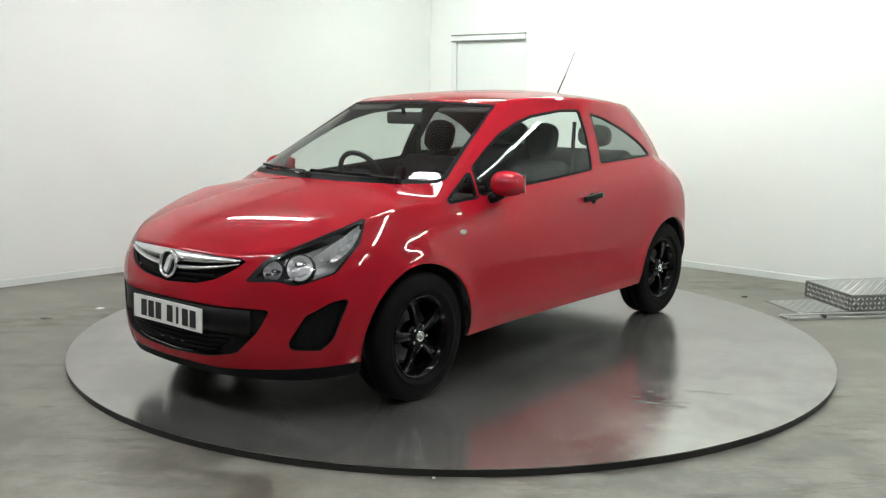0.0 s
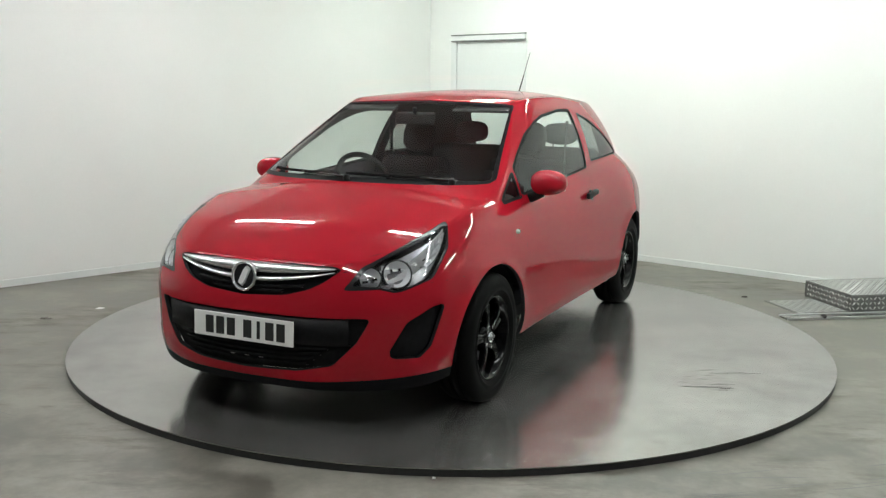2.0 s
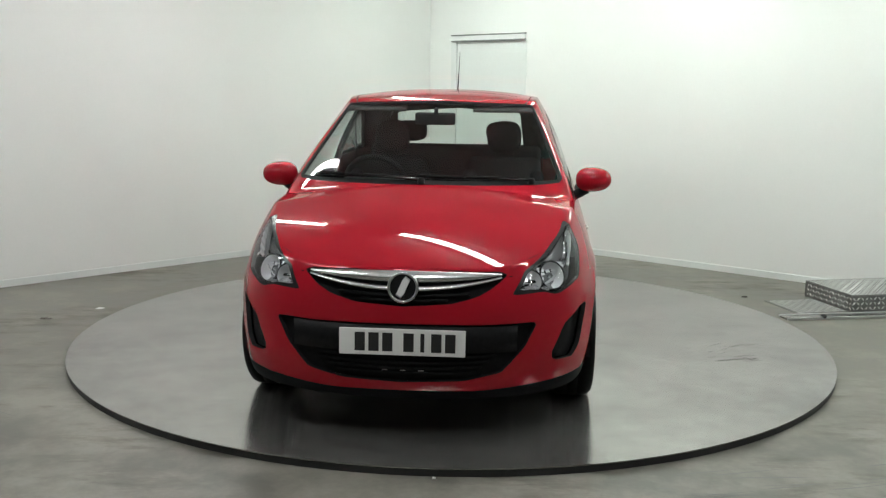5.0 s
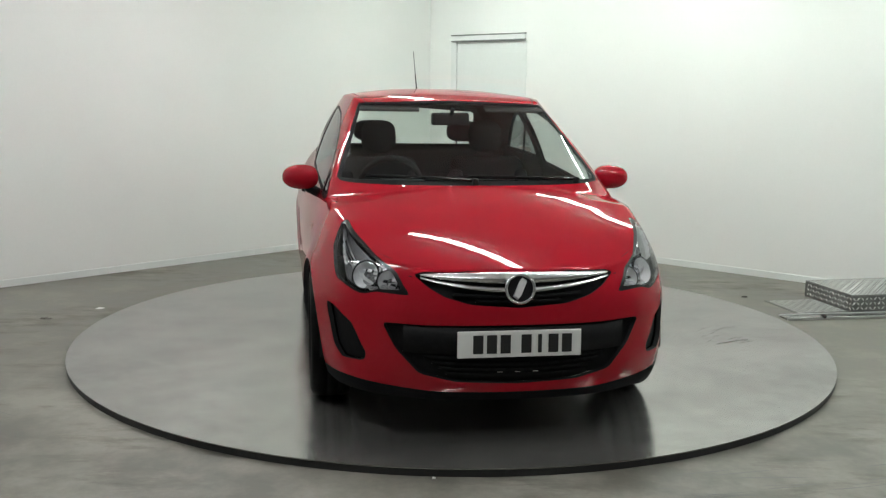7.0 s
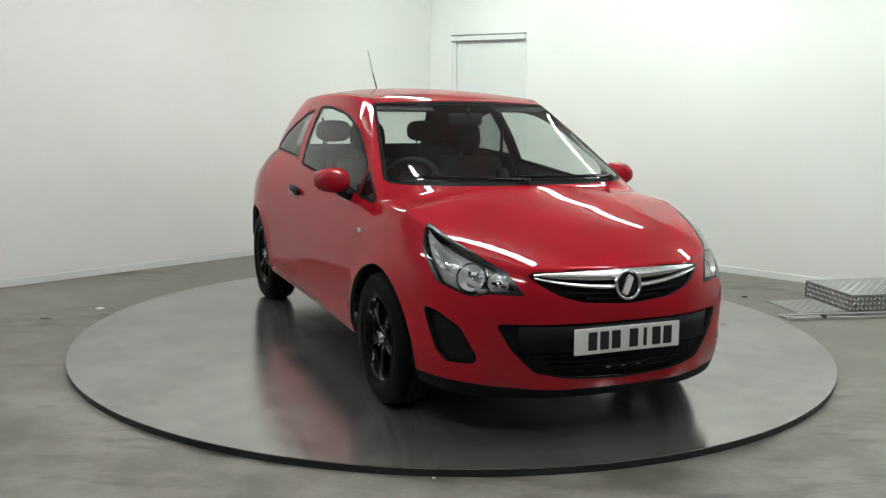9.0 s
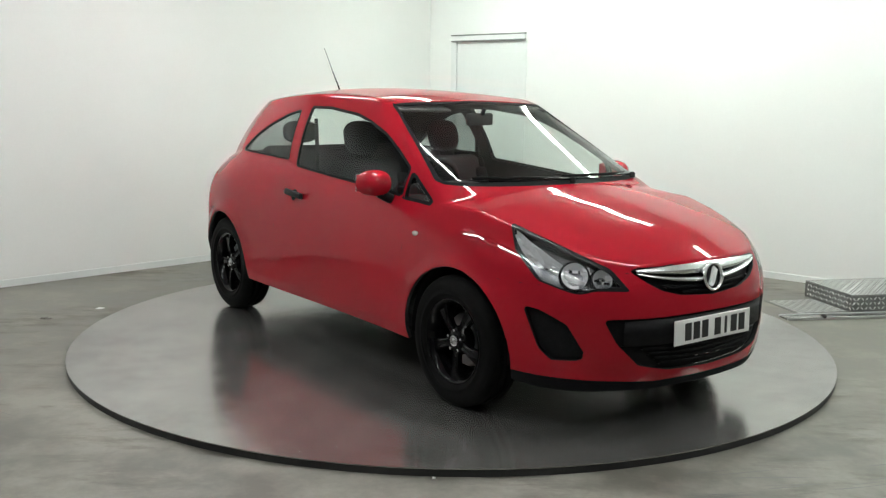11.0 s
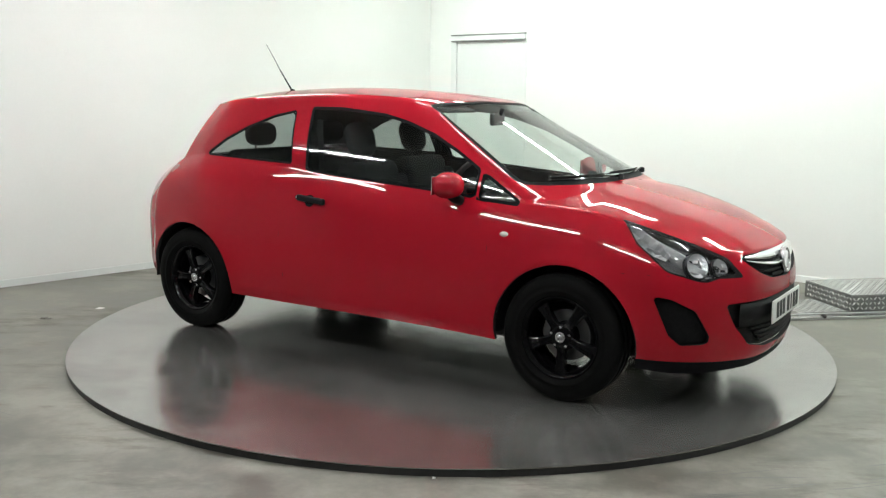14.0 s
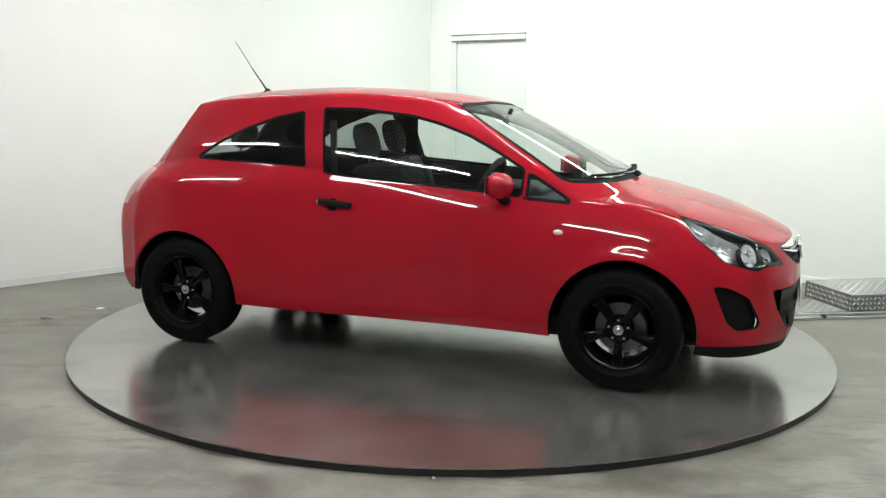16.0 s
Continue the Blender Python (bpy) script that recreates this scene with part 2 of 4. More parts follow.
def doorway():
    ob = new("door_1")
    ob.matrix_basis = WALL_TURN
    part("leaf", box((DOOR0 + 0.054, 0.006, FLOOR + 0.008), (DOOR1 - 0.038, 0.05, DOORH - 0.055), 0.002), DOOR_PAINT, ob, "plain white door leaf, shut")
    for x0, x1 in ((DOOR0 - 0.02, DOOR0 + 0.05), (DOOR1 - 0.035, DOOR1 + 0.02)):
        part("jamb", box((x0, -0.006, FLOOR), (x1, 0.10, DOORH - 0.05), 0.003), DOOR_PAINT, ob)
    part("head_rail", box((DOOR0 + 0.01, -0.035, DOORH - 0.048), (DOOR1 + 0.01, -0.004, DOORH + 0.008), 0.004), BATTEN, ob, "white enamelled rail over the door")
    for z in (DOORH - 0.054, DOORH + 0.004):
        part("edge_strip", box((DOOR0 + 0.005, -0.042, z), (DOOR1 + 0.015, -0.008, z + 0.013), 0.002), GREY_RAIL, ob, "grey metal edge strip")
    return tagged(ob, "shut white door with a grey metal rail over it", "door", kind="structure")


doorway()


def baseboard(name, a, d, start, stop):
    bm = box((start, -0.010, FLOOR - 0.01), (stop, 0.004, FLOOR + 0.055), 0.003)
    m = Matrix.Translation(a) @ Matrix.Rotation(math.atan2(d.y, d.x), 4, "Z")
    ob = part(name, bm, DOOR_PAINT)
    ob.matrix_basis = m
    return tagged(ob, "low white painted baseboard", "baseboard", kind="structure")


baseboard("baseboard", CORNER, DR, DOOR1 + 0.03, 10.4)
baseboard("baseboard", CORNER, -DL, -10.4, -0.02)

STEP_TURN = 13.0


def lozenges(name, ob, nu, nv, pitch, place):
    """Raised lozenges, turned by turns, over a plate."""
    bm = bmesh.new()
    for i in range(nu):
        for j in range(nv):
            m = place((i + 0.5) * pitch, (j + 0.5) * pitch) @ Matrix.Rotation(radians(45 if (i + j) % 2 else -45), 4, "Z")
            ring = [bm.verts.new(m @ Vector(p)) for p in ((0.017, 0, 0), (0, 0.006, 0), (-0.017, 0, 0), (0, -0.006, 0))]
            peak = [bm.verts.new(m @ Vector((x, 0, 0.004))) for x in (0.008, -0.008)]
            for f in ((ring[0], ring[1], peak[0]), (ring[1], ring[2], peak[1]), (ring[1], peak[1], peak[0]), (ring[2], ring[3], peak[1]), (ring[3], ring[0], peak[0]), (ring[3], peak[0], peak[1])):
                bm.faces.new(f)
    tagged(part(name, bm, BRIGHT_TREAD, ob, "bright raised lozenges"), kind="stuff")


def checker_step():
    ob = new("checker_step")
    ob.matrix_basis = pose(2.845, 0.84, FLOOR, 0, 0, STEP_TURN)
    L, D, H = 0.95, 0.57, 0.122
    part("top_plate", box((0, 0, H - 0.006), (L, D, H), 0.002), TREAD, ob)
    part("front_plate", box((0, 0, 0), (L, 0.005, H - 0.007), 0.001), TREAD, ob)
    part("side_plate", box((0, 0.006, 0), (0.005, D, H - 0.007), 0.001), TREAD, ob)
    part("side_plate", box((L - 0.005, 0.006, 0), (L, D, H - 0.007), 0.001), TREAD, ob)
    part("back_plate", box((0.006, D - 0.005, 0), (L - 0.006, D, H - 0.007), 0.001), TREAD, ob)
    p = 0.034
    lozenges("tread_pattern", ob, int(L / p), int(D / p), p, lambda u, v: Matrix.Translation((u, v, H)))
    lozenges("front_pattern", ob, int(L / p), 3, p, lambda u, v: Matrix.Translation((u, 0, v + 0.008)) @ Matrix.Rotation(radians(90), 4, "X"))
    lozenges("side_pattern", ob, int(D / p), 3, p, lambda u, v: Matrix.Translation((0, u, v + 0.008)) @ Matrix.Rotation(radians(-90), 4, "Z") @ Matrix.Rotation(radians(90), 4, "X"))
    return tagged(ob, "low checker-plate metal step standing on the floor", "step")


checker_step()


def checker_plate():
    ob = new("checker_plate")
    ob.matrix_basis = pose(2.845, 0.84, FLOOR, 0, 0, STEP_TURN)
    part("plate", box((-0.42, 0.0, 0), (-0.015, 0.44, 0.006), 0.002), TREAD, ob)
    lozenges("plate_pattern", ob, 11, 12, 0.034, lambda u, v: Matrix.Translation((u - 0.405, v + 0.015, 0.006)))
    return tagged(ob, "thin checker-plate sheet lying on the floor beside the step", "floor plate")


checker_plate()


def cable_cover():
    ob = new("cable_cover")
    ob.matrix_basis = pose(2.255, 0.60, FLOOR, 0, 0, 10.5)
    part("cover_plate", box((0.03, -0.055, 0), (1.6, 0.055, 0.012), 0.004), STEEL, ob, "flat grey steel plate")
    part("rail", box((0.03, 0.05, 0), (1.6, 0.066, 0.018), 0.003), ALU, ob)
    part("rail", box((0.03, -0.066, 0), (1.6, -0.05, 0.018), 0.003), ALU, ob)
    part("bolt", lathe([(0, 0.034), (0.016, 0.034), (0.02, 0.026), (0.02, 0.011)], 12), EDGE_DARK, ob, "dark bolt head", at=pose(0.30, -0.05, 0))
    return tagged(ob, "flat steel cable cover on the floor running from the turntable", "cable cover")


cable_cover()


def paint_chip(x, y, r, mat, label, seed):
    rng = random.Random(seed)
    bm = bmesh.new()
    low, top = [], []
    for k in range(9):
        a = 2 * math.pi * k / 9
        q = r * rng.uniform(0.6, 1.1)
        low.append(bm.verts.new((q * math.cos(a), 0.55 * q * math.sin(a), 0)))
        top.append(bm.verts.new((0.8 * q * math.cos(a), 0.44 * q * math.sin(a), rng.uniform(0.004, 0.009))))
    bm.faces.new(top)
    for k in range(9):
        bm.faces.new((low[k], low[(k + 1) % 9], top[(k + 1) % 9], top[k]))
    ob = part("debris", bm, mat)
    ob.matrix_basis = pose(x, y, FLOOR, 0, 0, rng.uniform(-20, 20))
    return tagged(ob, label, "debris", "bits on the floor")


# ---- turntable ----
R_TABLE = 2.24


def turntable():
    ob = new("turntable")
    part("plate", lathe([(0, -0.004), (R_TABLE, -0.004), (R_TABLE, 0), (R_TABLE - 0.002, 0.0), (1.5, 0), (0.8, 0), (0, 0)], 160), STEEL, ob, "worn grey steel top plate")
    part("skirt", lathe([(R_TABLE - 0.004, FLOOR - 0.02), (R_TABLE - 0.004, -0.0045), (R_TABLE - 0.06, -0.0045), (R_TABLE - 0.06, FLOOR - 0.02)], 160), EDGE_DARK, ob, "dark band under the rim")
    rng = random.Random(5)
    # one worse patch of dark rub marks, running outwards
    bm = bmesh.new()
    marks = [(1.72, 74.4, 37, 0.155, 0.0055), (1.66, 73.0, 36, 0.06, 0.004), (1.80, 75.5, 39, 0.05, 0.004)]
    for k in range(16):
        marks.append((rng.uniform(1.55, 1.82), rng.uniform(74, 88), rng.uniform(30, 44), rng.uniform(0.02, 0.075), rng.uniform(0.0015, 0.004)))
    for k, (r, a, turn, half, w) in enumerate(marks):
        a = radians(a)
        c = Vector((r * math.cos(a), r * math.sin(a), 0.0014 + 0.00002 * k))
        d = a + radians(turn)
        u, v = Vector((math.cos(d), math.sin(d), 0)), Vector((-math.sin(d), math.cos(d), 0))
        bm.faces.new([bm.verts.new(c + u * half * p + v * w * q) for p, q in ((-1, 0), (-0.5, rng.uniform(0.5, 1)), (0.3, rng.uniform(0.4, 1)), (1, 0), (0.4, -rng.uniform(0.4, 1)), (-0.4, -rng.uniform(0.4, 1)))])
    tagged(part("rub_marks", bm, RUB, ob, "patch of dark rub marks"), kind="stuff")
    return tagged(ob, "round grey steel turntable set just above the floor", "turntable")


TABLE = turntable()

paint_chip(-2.413, 0.586, 0.035, PLATE_WHITE, "white paint chip on the concrete floor", 1)
paint_chip(-2.659, 0.266, 0.045, SMEAR, "dark smear of dirt on the concrete floor", 2)
paint_chip(2.233, 1.311, 0.03, DIRT, "dark speck of dirt on the concrete floor", 3)
paint_chip(-0.055, -2.256, 0.009, PLATE_WHITE, "small white chip by the turntable rim", 4)


def tyre_marks():
    """Thin dark rubber streaks on the concrete, too many to tell apart."""
    rng = random.Random(11)
    bm = bmesh.new()
    for cx, cy, n, turn in ((1.35, -2.30, 14, 6), (1.85, -2.15, 12, 12), (1.0, -2.45, 8, 2), (2.5, -1.2, 6, 35), (-2.4, -1.6, 6, -30)):
        for k in range(n):
            c = Vector((cx + rng.uniform(-0.35, 0.35), cy + rng.uniform(-0.16, 0.16), FLOOR + 0.0012))
            if math.hypot(c.x, c.y) < R_TABLE + 0.06:
                continue
            d = radians(turn + rng.uniform(-9, 9))
            u, v = Vector((math.cos(d), math.sin(d), 0)), Vector((-math.sin(d), math.cos(d), 0))
            half, w = rng.uniform(0.05, 0.2), rng.uniform(0.002, 0.006)
            if math.hypot(*(c - u * half).xy) < R_TABLE + 0.03 or math.hypot(*(c + u * half).xy) < R_TABLE + 0.03:
                continue
            bm.faces.new([bm.verts.new(c + u * half * f + v * w * g) for f, g in ((-1, 0), (-0.5, 1), (0.3, 0.8), (1, 0), (0.4, -0.9), (-0.4, -0.8))])
    return tagged(part("tyre_marks", bm, SCUFF), "thin dark rubber streaks on the concrete floor", "tyre marks", kind="stuff")


tyre_marks()


# ---- the car: x forward, y to its left, z up, on the turntable ----
def spline(pts, n, ts=None):
    """n points along a smooth curve through pts, evenly spread over its knots (or at the fractions ts)."""
    p = np.array(pts, float)
    k = np.zeros(len(p))
    k[1:] = np.cumsum(np.sqrt(np.linalg.norm(np.diff(p, axis=0), axis=1)) ** 1.0)
    t = np.linspace(0, k[-1], n) if ts is None else np.asarray(ts) * k[-1]
    m = np.zeros_like(p)
    m[1:-1] = (p[2:] - p[:-2]) / (k[2:] - k[:-2])[:, None]
    m[0], m[-1] = (p[1] - p[0]) / (k[1] - k[0]), (p[-1] - p[-2]) / (k[-1] - k[-2])
    for e in (0, -1):                                   # the lines cross the car's middle squarely
        if p.shape[1] > 1 and abs(p[e][1]) < 1e-6:
            m[e][0] = 0
            if p.shape[1] > 2:
                m[e][2] *= 0.0
    i = np.clip(np.searchsorted(k, t, side="right") - 1, 0, len(k) - 2)
    h = (k[i + 1] - k[i])[:, None]
    s = ((t - k[i])[:, None]) / h
    return (2 * s**3 - 3 * s**2 + 1) * p[i] + (s**3 - 2 * s**2 + s) * h * m[i] + (-2 * s**3 + 3 * s**2) * p[i + 1] + (s**3 - s**2) * h * m[i + 1]


def curve1(xs, ys, q):
    """A smooth height by place."""
    order = np.argsort(xs)
    pts = np.array([[xs[j], ys[j]] for j in order], float)
    k, v = pts[:, 0], pts[:, 1]
    m = np.gradient(v, k)
    q = np.clip(q, k[0], k[-1])
    i = np.clip(np.searchsorted(k, q, side="right") - 1, 0, len(k) - 2)
    h = k[i + 1] - k[i]
    s = (q - k[i]) / h
    return (2 * s**3 - 3 * s**2 + 1) * v[i] + (s**3 - 2 * s**2 + s) * h * m[i] + (-2 * s**3 + 3 * s**2) * v[i + 1] + (s**3 - s**2) * h * m[i + 1]


# plan of the widest line, and the shoulder line above it, knot for knot
PLAN_FRONT = [(2.06, 0), (2.035, 0.30), (1.975, 0.47), (1.87, 0.63), (1.72, 0.745), (1.50, 0.808), (1.25, 0.833), (1.0, 0.844)]
PLAN_SIDE = [(1.0, 0.844), (0.45, 0.85), (-0.2, 0.852), (-0.8, 0.858), (-1.28, 0.86), (-1.62, 0.815)]
PLAN_REAR = [(-1.62, 0.815), (-1.81, 0.69), (-1.89, 0.40), (-1.925, 0)]
HOOD_MID = [(2.08, 0.700), (2.0, 0.746), (1.95, 0.772), (1.80, 0.84), (1.52, 0.928), (1.30, 0.982), (1.14, 1.018), (0.95, 1.052)]


def hood_height(x, y):
    """The bonnet's height: its middle line swept back to the sides, with a slight crown."""
    xs, zs = zip(*HOOD_MID)
    crown = 0.03 + 0.10 * np.clip((1.3 - x) / 0.30, 0, 1)
    return curve1(xs, zs, np.asarray(x) + 0.36 * np.asarray(y)**2) - crown * np.asarray(y)**2


TOP_FRONT = [(x, y, float(hood_height(x, y))) for x, y in ((2.0, 0), (1.97, 0.30), (1.905, 0.46), (1.78, 0.59), (1.62, 0.66), (1.42, 0.705), (1.20, 0.726), (1.0, 0.738))]
TOP_SIDE = [(1.0, 0.738, TOP_FRONT[-1][2]), (0.45, 0.757, 0.963), (-0.2, 0.765, 1.01), (-0.75, 0.745, 1.05), (-1.22, 0.715, 1.07), (-1.52, 0.65, 1.035)]
TOP_REAR = [(-1.52, 0.65, 1.035), (-1.66, 0.52, 1.015), (-1.71, 0.26, 1.005), (-1.725, 0, 1.0)]
ROOF_SIDE = [(0.285, 0.522, 1.398), (0.1, 0.552, 1.43), (-0.4, 0.566, 1.444), (-0.9, 0.556, 1.424), (-1.2, 0.525, 1.40), (-1.37, 0.48, 1.375)]
ROOF_MID = [(0.285, 1.42), (0.0, 1.462), (-0.5, 1.488), (-1.0, 1.468), (-1.3, 1.434), (-1.43, 1.405)]
NF, NS, NR, NV, NW, NG = 70, 90, 36, 44, 30, 26


def body_grids():
    grids = []
    plan = np.vstack([spline(PLAN_FRONT, NF), spline(PLAN_SIDE, NS)[1:], spline(PLAN_REAR, NR)[1:]])
    f, s, r = spline(TOP_FRONT, NF), spline(TOP_SIDE, NS), spline(TOP_REAR, NR)
    f[:, 2] = hood_height(f[:, 0], f[:, 1])
    top = np.vstack([f, s[1:], r[1:]])
    tang = np.gradient(plan, axis=0)
    nrm = np.stack([-tang[:, 1], tang[:, 0]], 1)
    nrm /= np.linalg.norm(nrm, axis=1)[:, None]
    nrm *= np.sign((nrm * plan).sum(1))[:, None]
    nrm[0], nrm[-1] = (1, 0), (-1, 0)
    z0 = curve1([2.1, 1.75, 1.5, 0.8, -0.9, -1.6, -1.95], [0.195, 0.20, 0.225, 0.255, 0.262, 0.275, 0.28], plan[:, 0])
    tuck = 0.02 + 0.022 * np.abs(nrm[:, 0])
    rows = []
    low = 12
    back = np.clip((-0.5 - plan[:, 0]) / 0.9, 0, 1)
    rise = 2.7 + 1.6 * back * back * (3 - 2 * back)      # a fuller haunch at the tail
    for k in range(low):                                   # below the widest line
        g = 1 - k / low
        z2 = 0.47
        z = z0 + (z2 - z0) * (1 - g)
        sill = 0.0025 * np.exp(-((z - 0.315) / 0.016)**2) * np.clip((0.9 - np.abs(plan[:, 0])) / 0.1, 0, 1)
        off = tuck * g**3.6 - sill
        rows.append(np.column_stack([plan - nrm * off[:, None], z0 + (z2 - z0) * (1 - g)]))
    for k in range(NV - low):                              # and above it, to the shoulder
        g = k / (NV - low - 1)
        a = (g**rise)[:, None]
        side = 0.004 * np.sin(math.pi * g)
        rows.append(np.column_stack([plan * (1 - a) + top[:, :2] * a + nrm * side, 0.47 + (top[:, 2] - 0.47) * g]))
    low_grid = np.array(rows)
    for ax, swell in ((1.237, 0.013), (-1.283, 0.012)):     # the arches swell out a little
        d = np.hypot(low_grid[:, :, 0] - ax, low_grid[:, :, 2] - 0.306)
        low_grid[:, :, 1] += swell * np.exp(-((d - 0.362) / 0.05)**2) * (low_grid[:, :, 1] > 0.6) * np.clip((low_grid[:, :, 2] - 0.25) / 0.2, 0, 1)
    grids.append(("lower", low_grid))
    # bonnet: a ladder from the middle to the shoulder
    mid = np.column_stack([2.0 + (1.175 - 2.0) * np.linspace(0, 1, NF)**1.25, np.zeros(NF), np.zeros(NF)])
    w = np.linspace(0, 1, NW)[:, None, None]
    bend = (2.0 + 5.0 * np.linspace(0, 1, NF)**3)[None, :, None]      # squarer towards the screen
    hood = np.concatenate([mid[None, :, :1] + (f[None, :, :1] - mid[None, :, :1]) * w**bend, f[None, :, 1:2] * w,
                           0 * w + f[None, :, 2:]], axis=2)
    hood[:, :, 2] = hood_height(hood[:, :, 0], hood[:, :, 1])
    grids.append(("hood", hood))
    rs = spline(ROOF_SIDE, NS)
    rm = spline([(x, 0, z) for x, z in ROOF_MID], NS)
    roof = np.concatenate([rm[None, :, :1] + (rs[None, :, :1] - rm[None, :, :1]) * w**2.0, rs[None, :, 1:2] * w,
                           rm[None, :, 2:] + (rs[None, :, 2:] - rm[None, :, 2:]) * w**2.4], axis=2)
    grids.append(("roof", roof))
    base = np.vstack([hood[:, -1], s[1:], r[1:]])
    wr = np.linspace(1, 0, NR)
    c, e = rm[-1], rs[-1]
    rear_edge = np.column_stack([c[0] + (e[0] - c[0]) * wr**2, e[1] * wr, c[2] + (e[2] - c[2]) * wr**2.4])
    upper = np.vstack([roof[:, 0], rs[1:], rear_edge[1:]])
    v = np.linspace(0, 1, NG)[:, None, None]
    swell = np.full(len(base), 0.022)
    swell[:NW] = 0.012 + 0.010 * np.linspace(0, 1, NW)
    out = np.zeros_like(base)
    ramp = np.linspace(0, 1, NW)
    out[:NW, 0] = 1 - ramp**2
    out[:NW, 1] = ramp**2
    out[NW:NW + NS - 1, 1] = 1
    out[NW + NS - 1:, 0] = -np.linspace(0, 1, NR - 1)
    out[NW + NS - 1:, 1] = np.linspace(1, 0, NR - 1)
    grids.append(("cabin", base * (1 - v) + upper * v + out * swell[:, None] * 4 * v * (1 - v)))
    return grids


class Shell:
    """Verts, normals and polygons, cut along smooth outlines."""

    def __init__(self):
        self.co, self.polys, self.tag = [], [], []

    def add(self, grid, tag):
        a, b = grid.shape[:2]
        base = len(self.co)
        self.co += [tuple(p) for p in grid.reshape(-1, 3)]
        for i in range(a - 1):
            for j in range(b - 1):
                self.polys.append([base + i * b + j, base + i * b + j + 1, base + (i + 1) * b + j + 1, base + (i + 1) * b + j])
                self.tag.append(tag)

    def weld(self):
        key, remap, co = {}, [], []
        for p in self.co:
            q = (round(p[0], 4), round(p[1], 4), round(p[2], 4))
            if q not in key:
                key[q] = len(co)
                co.append(p)
            remap.append(key[q])
        polys, tag = [], []
        for f, t in zip(self.polys, self.tag):
            g = []
            for i in f:
                if remap[i] not in g:
                    g.append(remap[i])
            if len(g) > 2:
                polys.append(g)
                tag.append(t)
        self.co, self.polys, self.tag = co, polys, tag
        me = bpy.data.meshes.new("shell")
        me.from_pydata(co, [], polys)
        bm = bmesh.new()
        bm.from_mesh(me)
        bmesh.ops.recalc_face_normals(bm, faces=bm.faces)
        bm.normal_update()
        bm.faces.ensure_lookup_table()
        # outwards on the roof
        flip = -1 if sum(f.normal.z for f in bm.faces if f.calc_center_median().z > 1.42) < 0 else 1
        self.polys = [[v.index for v in (f.verts if flip > 0 else reversed(f.verts))] for f in bm.faces]
        self.no = [tuple(v.normal * flip) for v in bm.verts]
        bm.free()
        bpy.data.meshes.remove(me)

    def cut(self, fn, new_tag, where=None, tags=None):
        """Splits the polygons along fn = 0; those inside (fn < 0) take the new tag."""
        co = np.array(self.co)
        val = fn(co)
        val = np.where(np.abs(val) < 1e-5, 1e-5, val)
        val = list(val)
        cache, polys, tag = {}, [], []
        for f, t in zip(self.polys, self.tag):
            if tags and t not in tags:
                polys.append(f), tag.append(t)
                continue
            vs = [val[i] for i in f]
            if min(vs) > 0 or (where and not where(co[f].mean(0) if max(f) < len(co) else np.mean([self.co[i] for i in f], 0))):
                polys.append(f), tag.append(t)
                continue
            if max(vs) < 0:
                polys.append(f), tag.append(new_tag)
                continue
            inside, outside = [], []
            for i, j in zip(f, f[1:] + f[:1]):
                a, b = val[i], val[j]
                (inside if a < 0 else outside).append(i)
                if (a < 0) != (b < 0):
                    key = (min(i, j), max(i, j))
                    if key not in cache:
                        s = a / (a - b)
                        p, q = np.array(self.co[i]), np.array(self.co[j])
                        m, n = np.array(self.no[i]), np.array(self.no[j])
                        cache[key] = len(self.co)
                        self.co.append(tuple(p + (q - p) * s))
                        nn = m + (n - m) * s
                        self.no.append(tuple(nn / np.linalg.norm(nn)))
                        val.append(0.0)
                    inside.append(cache[key])
                    outside.append(cache[key])
            if len(inside) > 2:
                polys.append(inside), tag.append(new_tag)
            if len(outside) > 2:
                polys.append(outside), tag.append(t)
        self.polys, self.tag = polys, tag

    def take(self, name, tags, mat, flange=0.0, mirror=0, parent=None, label="", sink=0.0, inner=None):
        """The polygons with these tags as a mesh. mirror 0: both halves joined, 1: left, -1: right. flange: its rim is turned in by so much."""
        ids = [k for k, t in enumerate(self.tag) if t in tags]
        used = sorted({i for k in ids for i in self.polys[k]})
        loc = {i: n for n, i in enumerate(used)}
        co = np.array([self.co[i] for i in used]).reshape(-1, 3)
        no = np.array([self.no[i] for i in used]).reshape(-1, 3)
        co = co - no * sink
        faces = [[loc[i] for i in self.polys[k]] for k in ids]
        if flange:
            edges = {}
            for f in faces:
                for i, j in zip(f, f[1:] + f[:1]):
                    edges[(i, j)] = edges.get((i, j), 0) + 1
            rim = [(i, j) for (i, j) in edges if (j, i) not in edges and not (abs(co[i][1]) < 1e-4 and abs(co[j][1]) < 1e-4)]
            extra = {}
            c2, n2 = list(co), list(no)
            for i, j in rim:
                for q in (i, j):
                    if q not in extra:
                        extra[q] = len(c2)
                        c2.append(co[q] - no[q] * flange)
                        n2.append(no[q])
                faces.append([j, i, extra[i], extra[j]])
            co, no = np.array(c2), np.array(n2)
        slots = [0] * len(faces)
        if inner:                                          # a dark inner skin
            n0, outer = len(co), [f for f in faces[:len(ids)]]
            co, no = np.vstack([co, co - no * flange]), np.vstack([no, -no])
            faces = faces + [[i + n0 for i in f[::-1]] for f in outer]
            slots = [0] * len(outer) + [1] * (len(slots) - len(outer)) + [1] * len(outer)
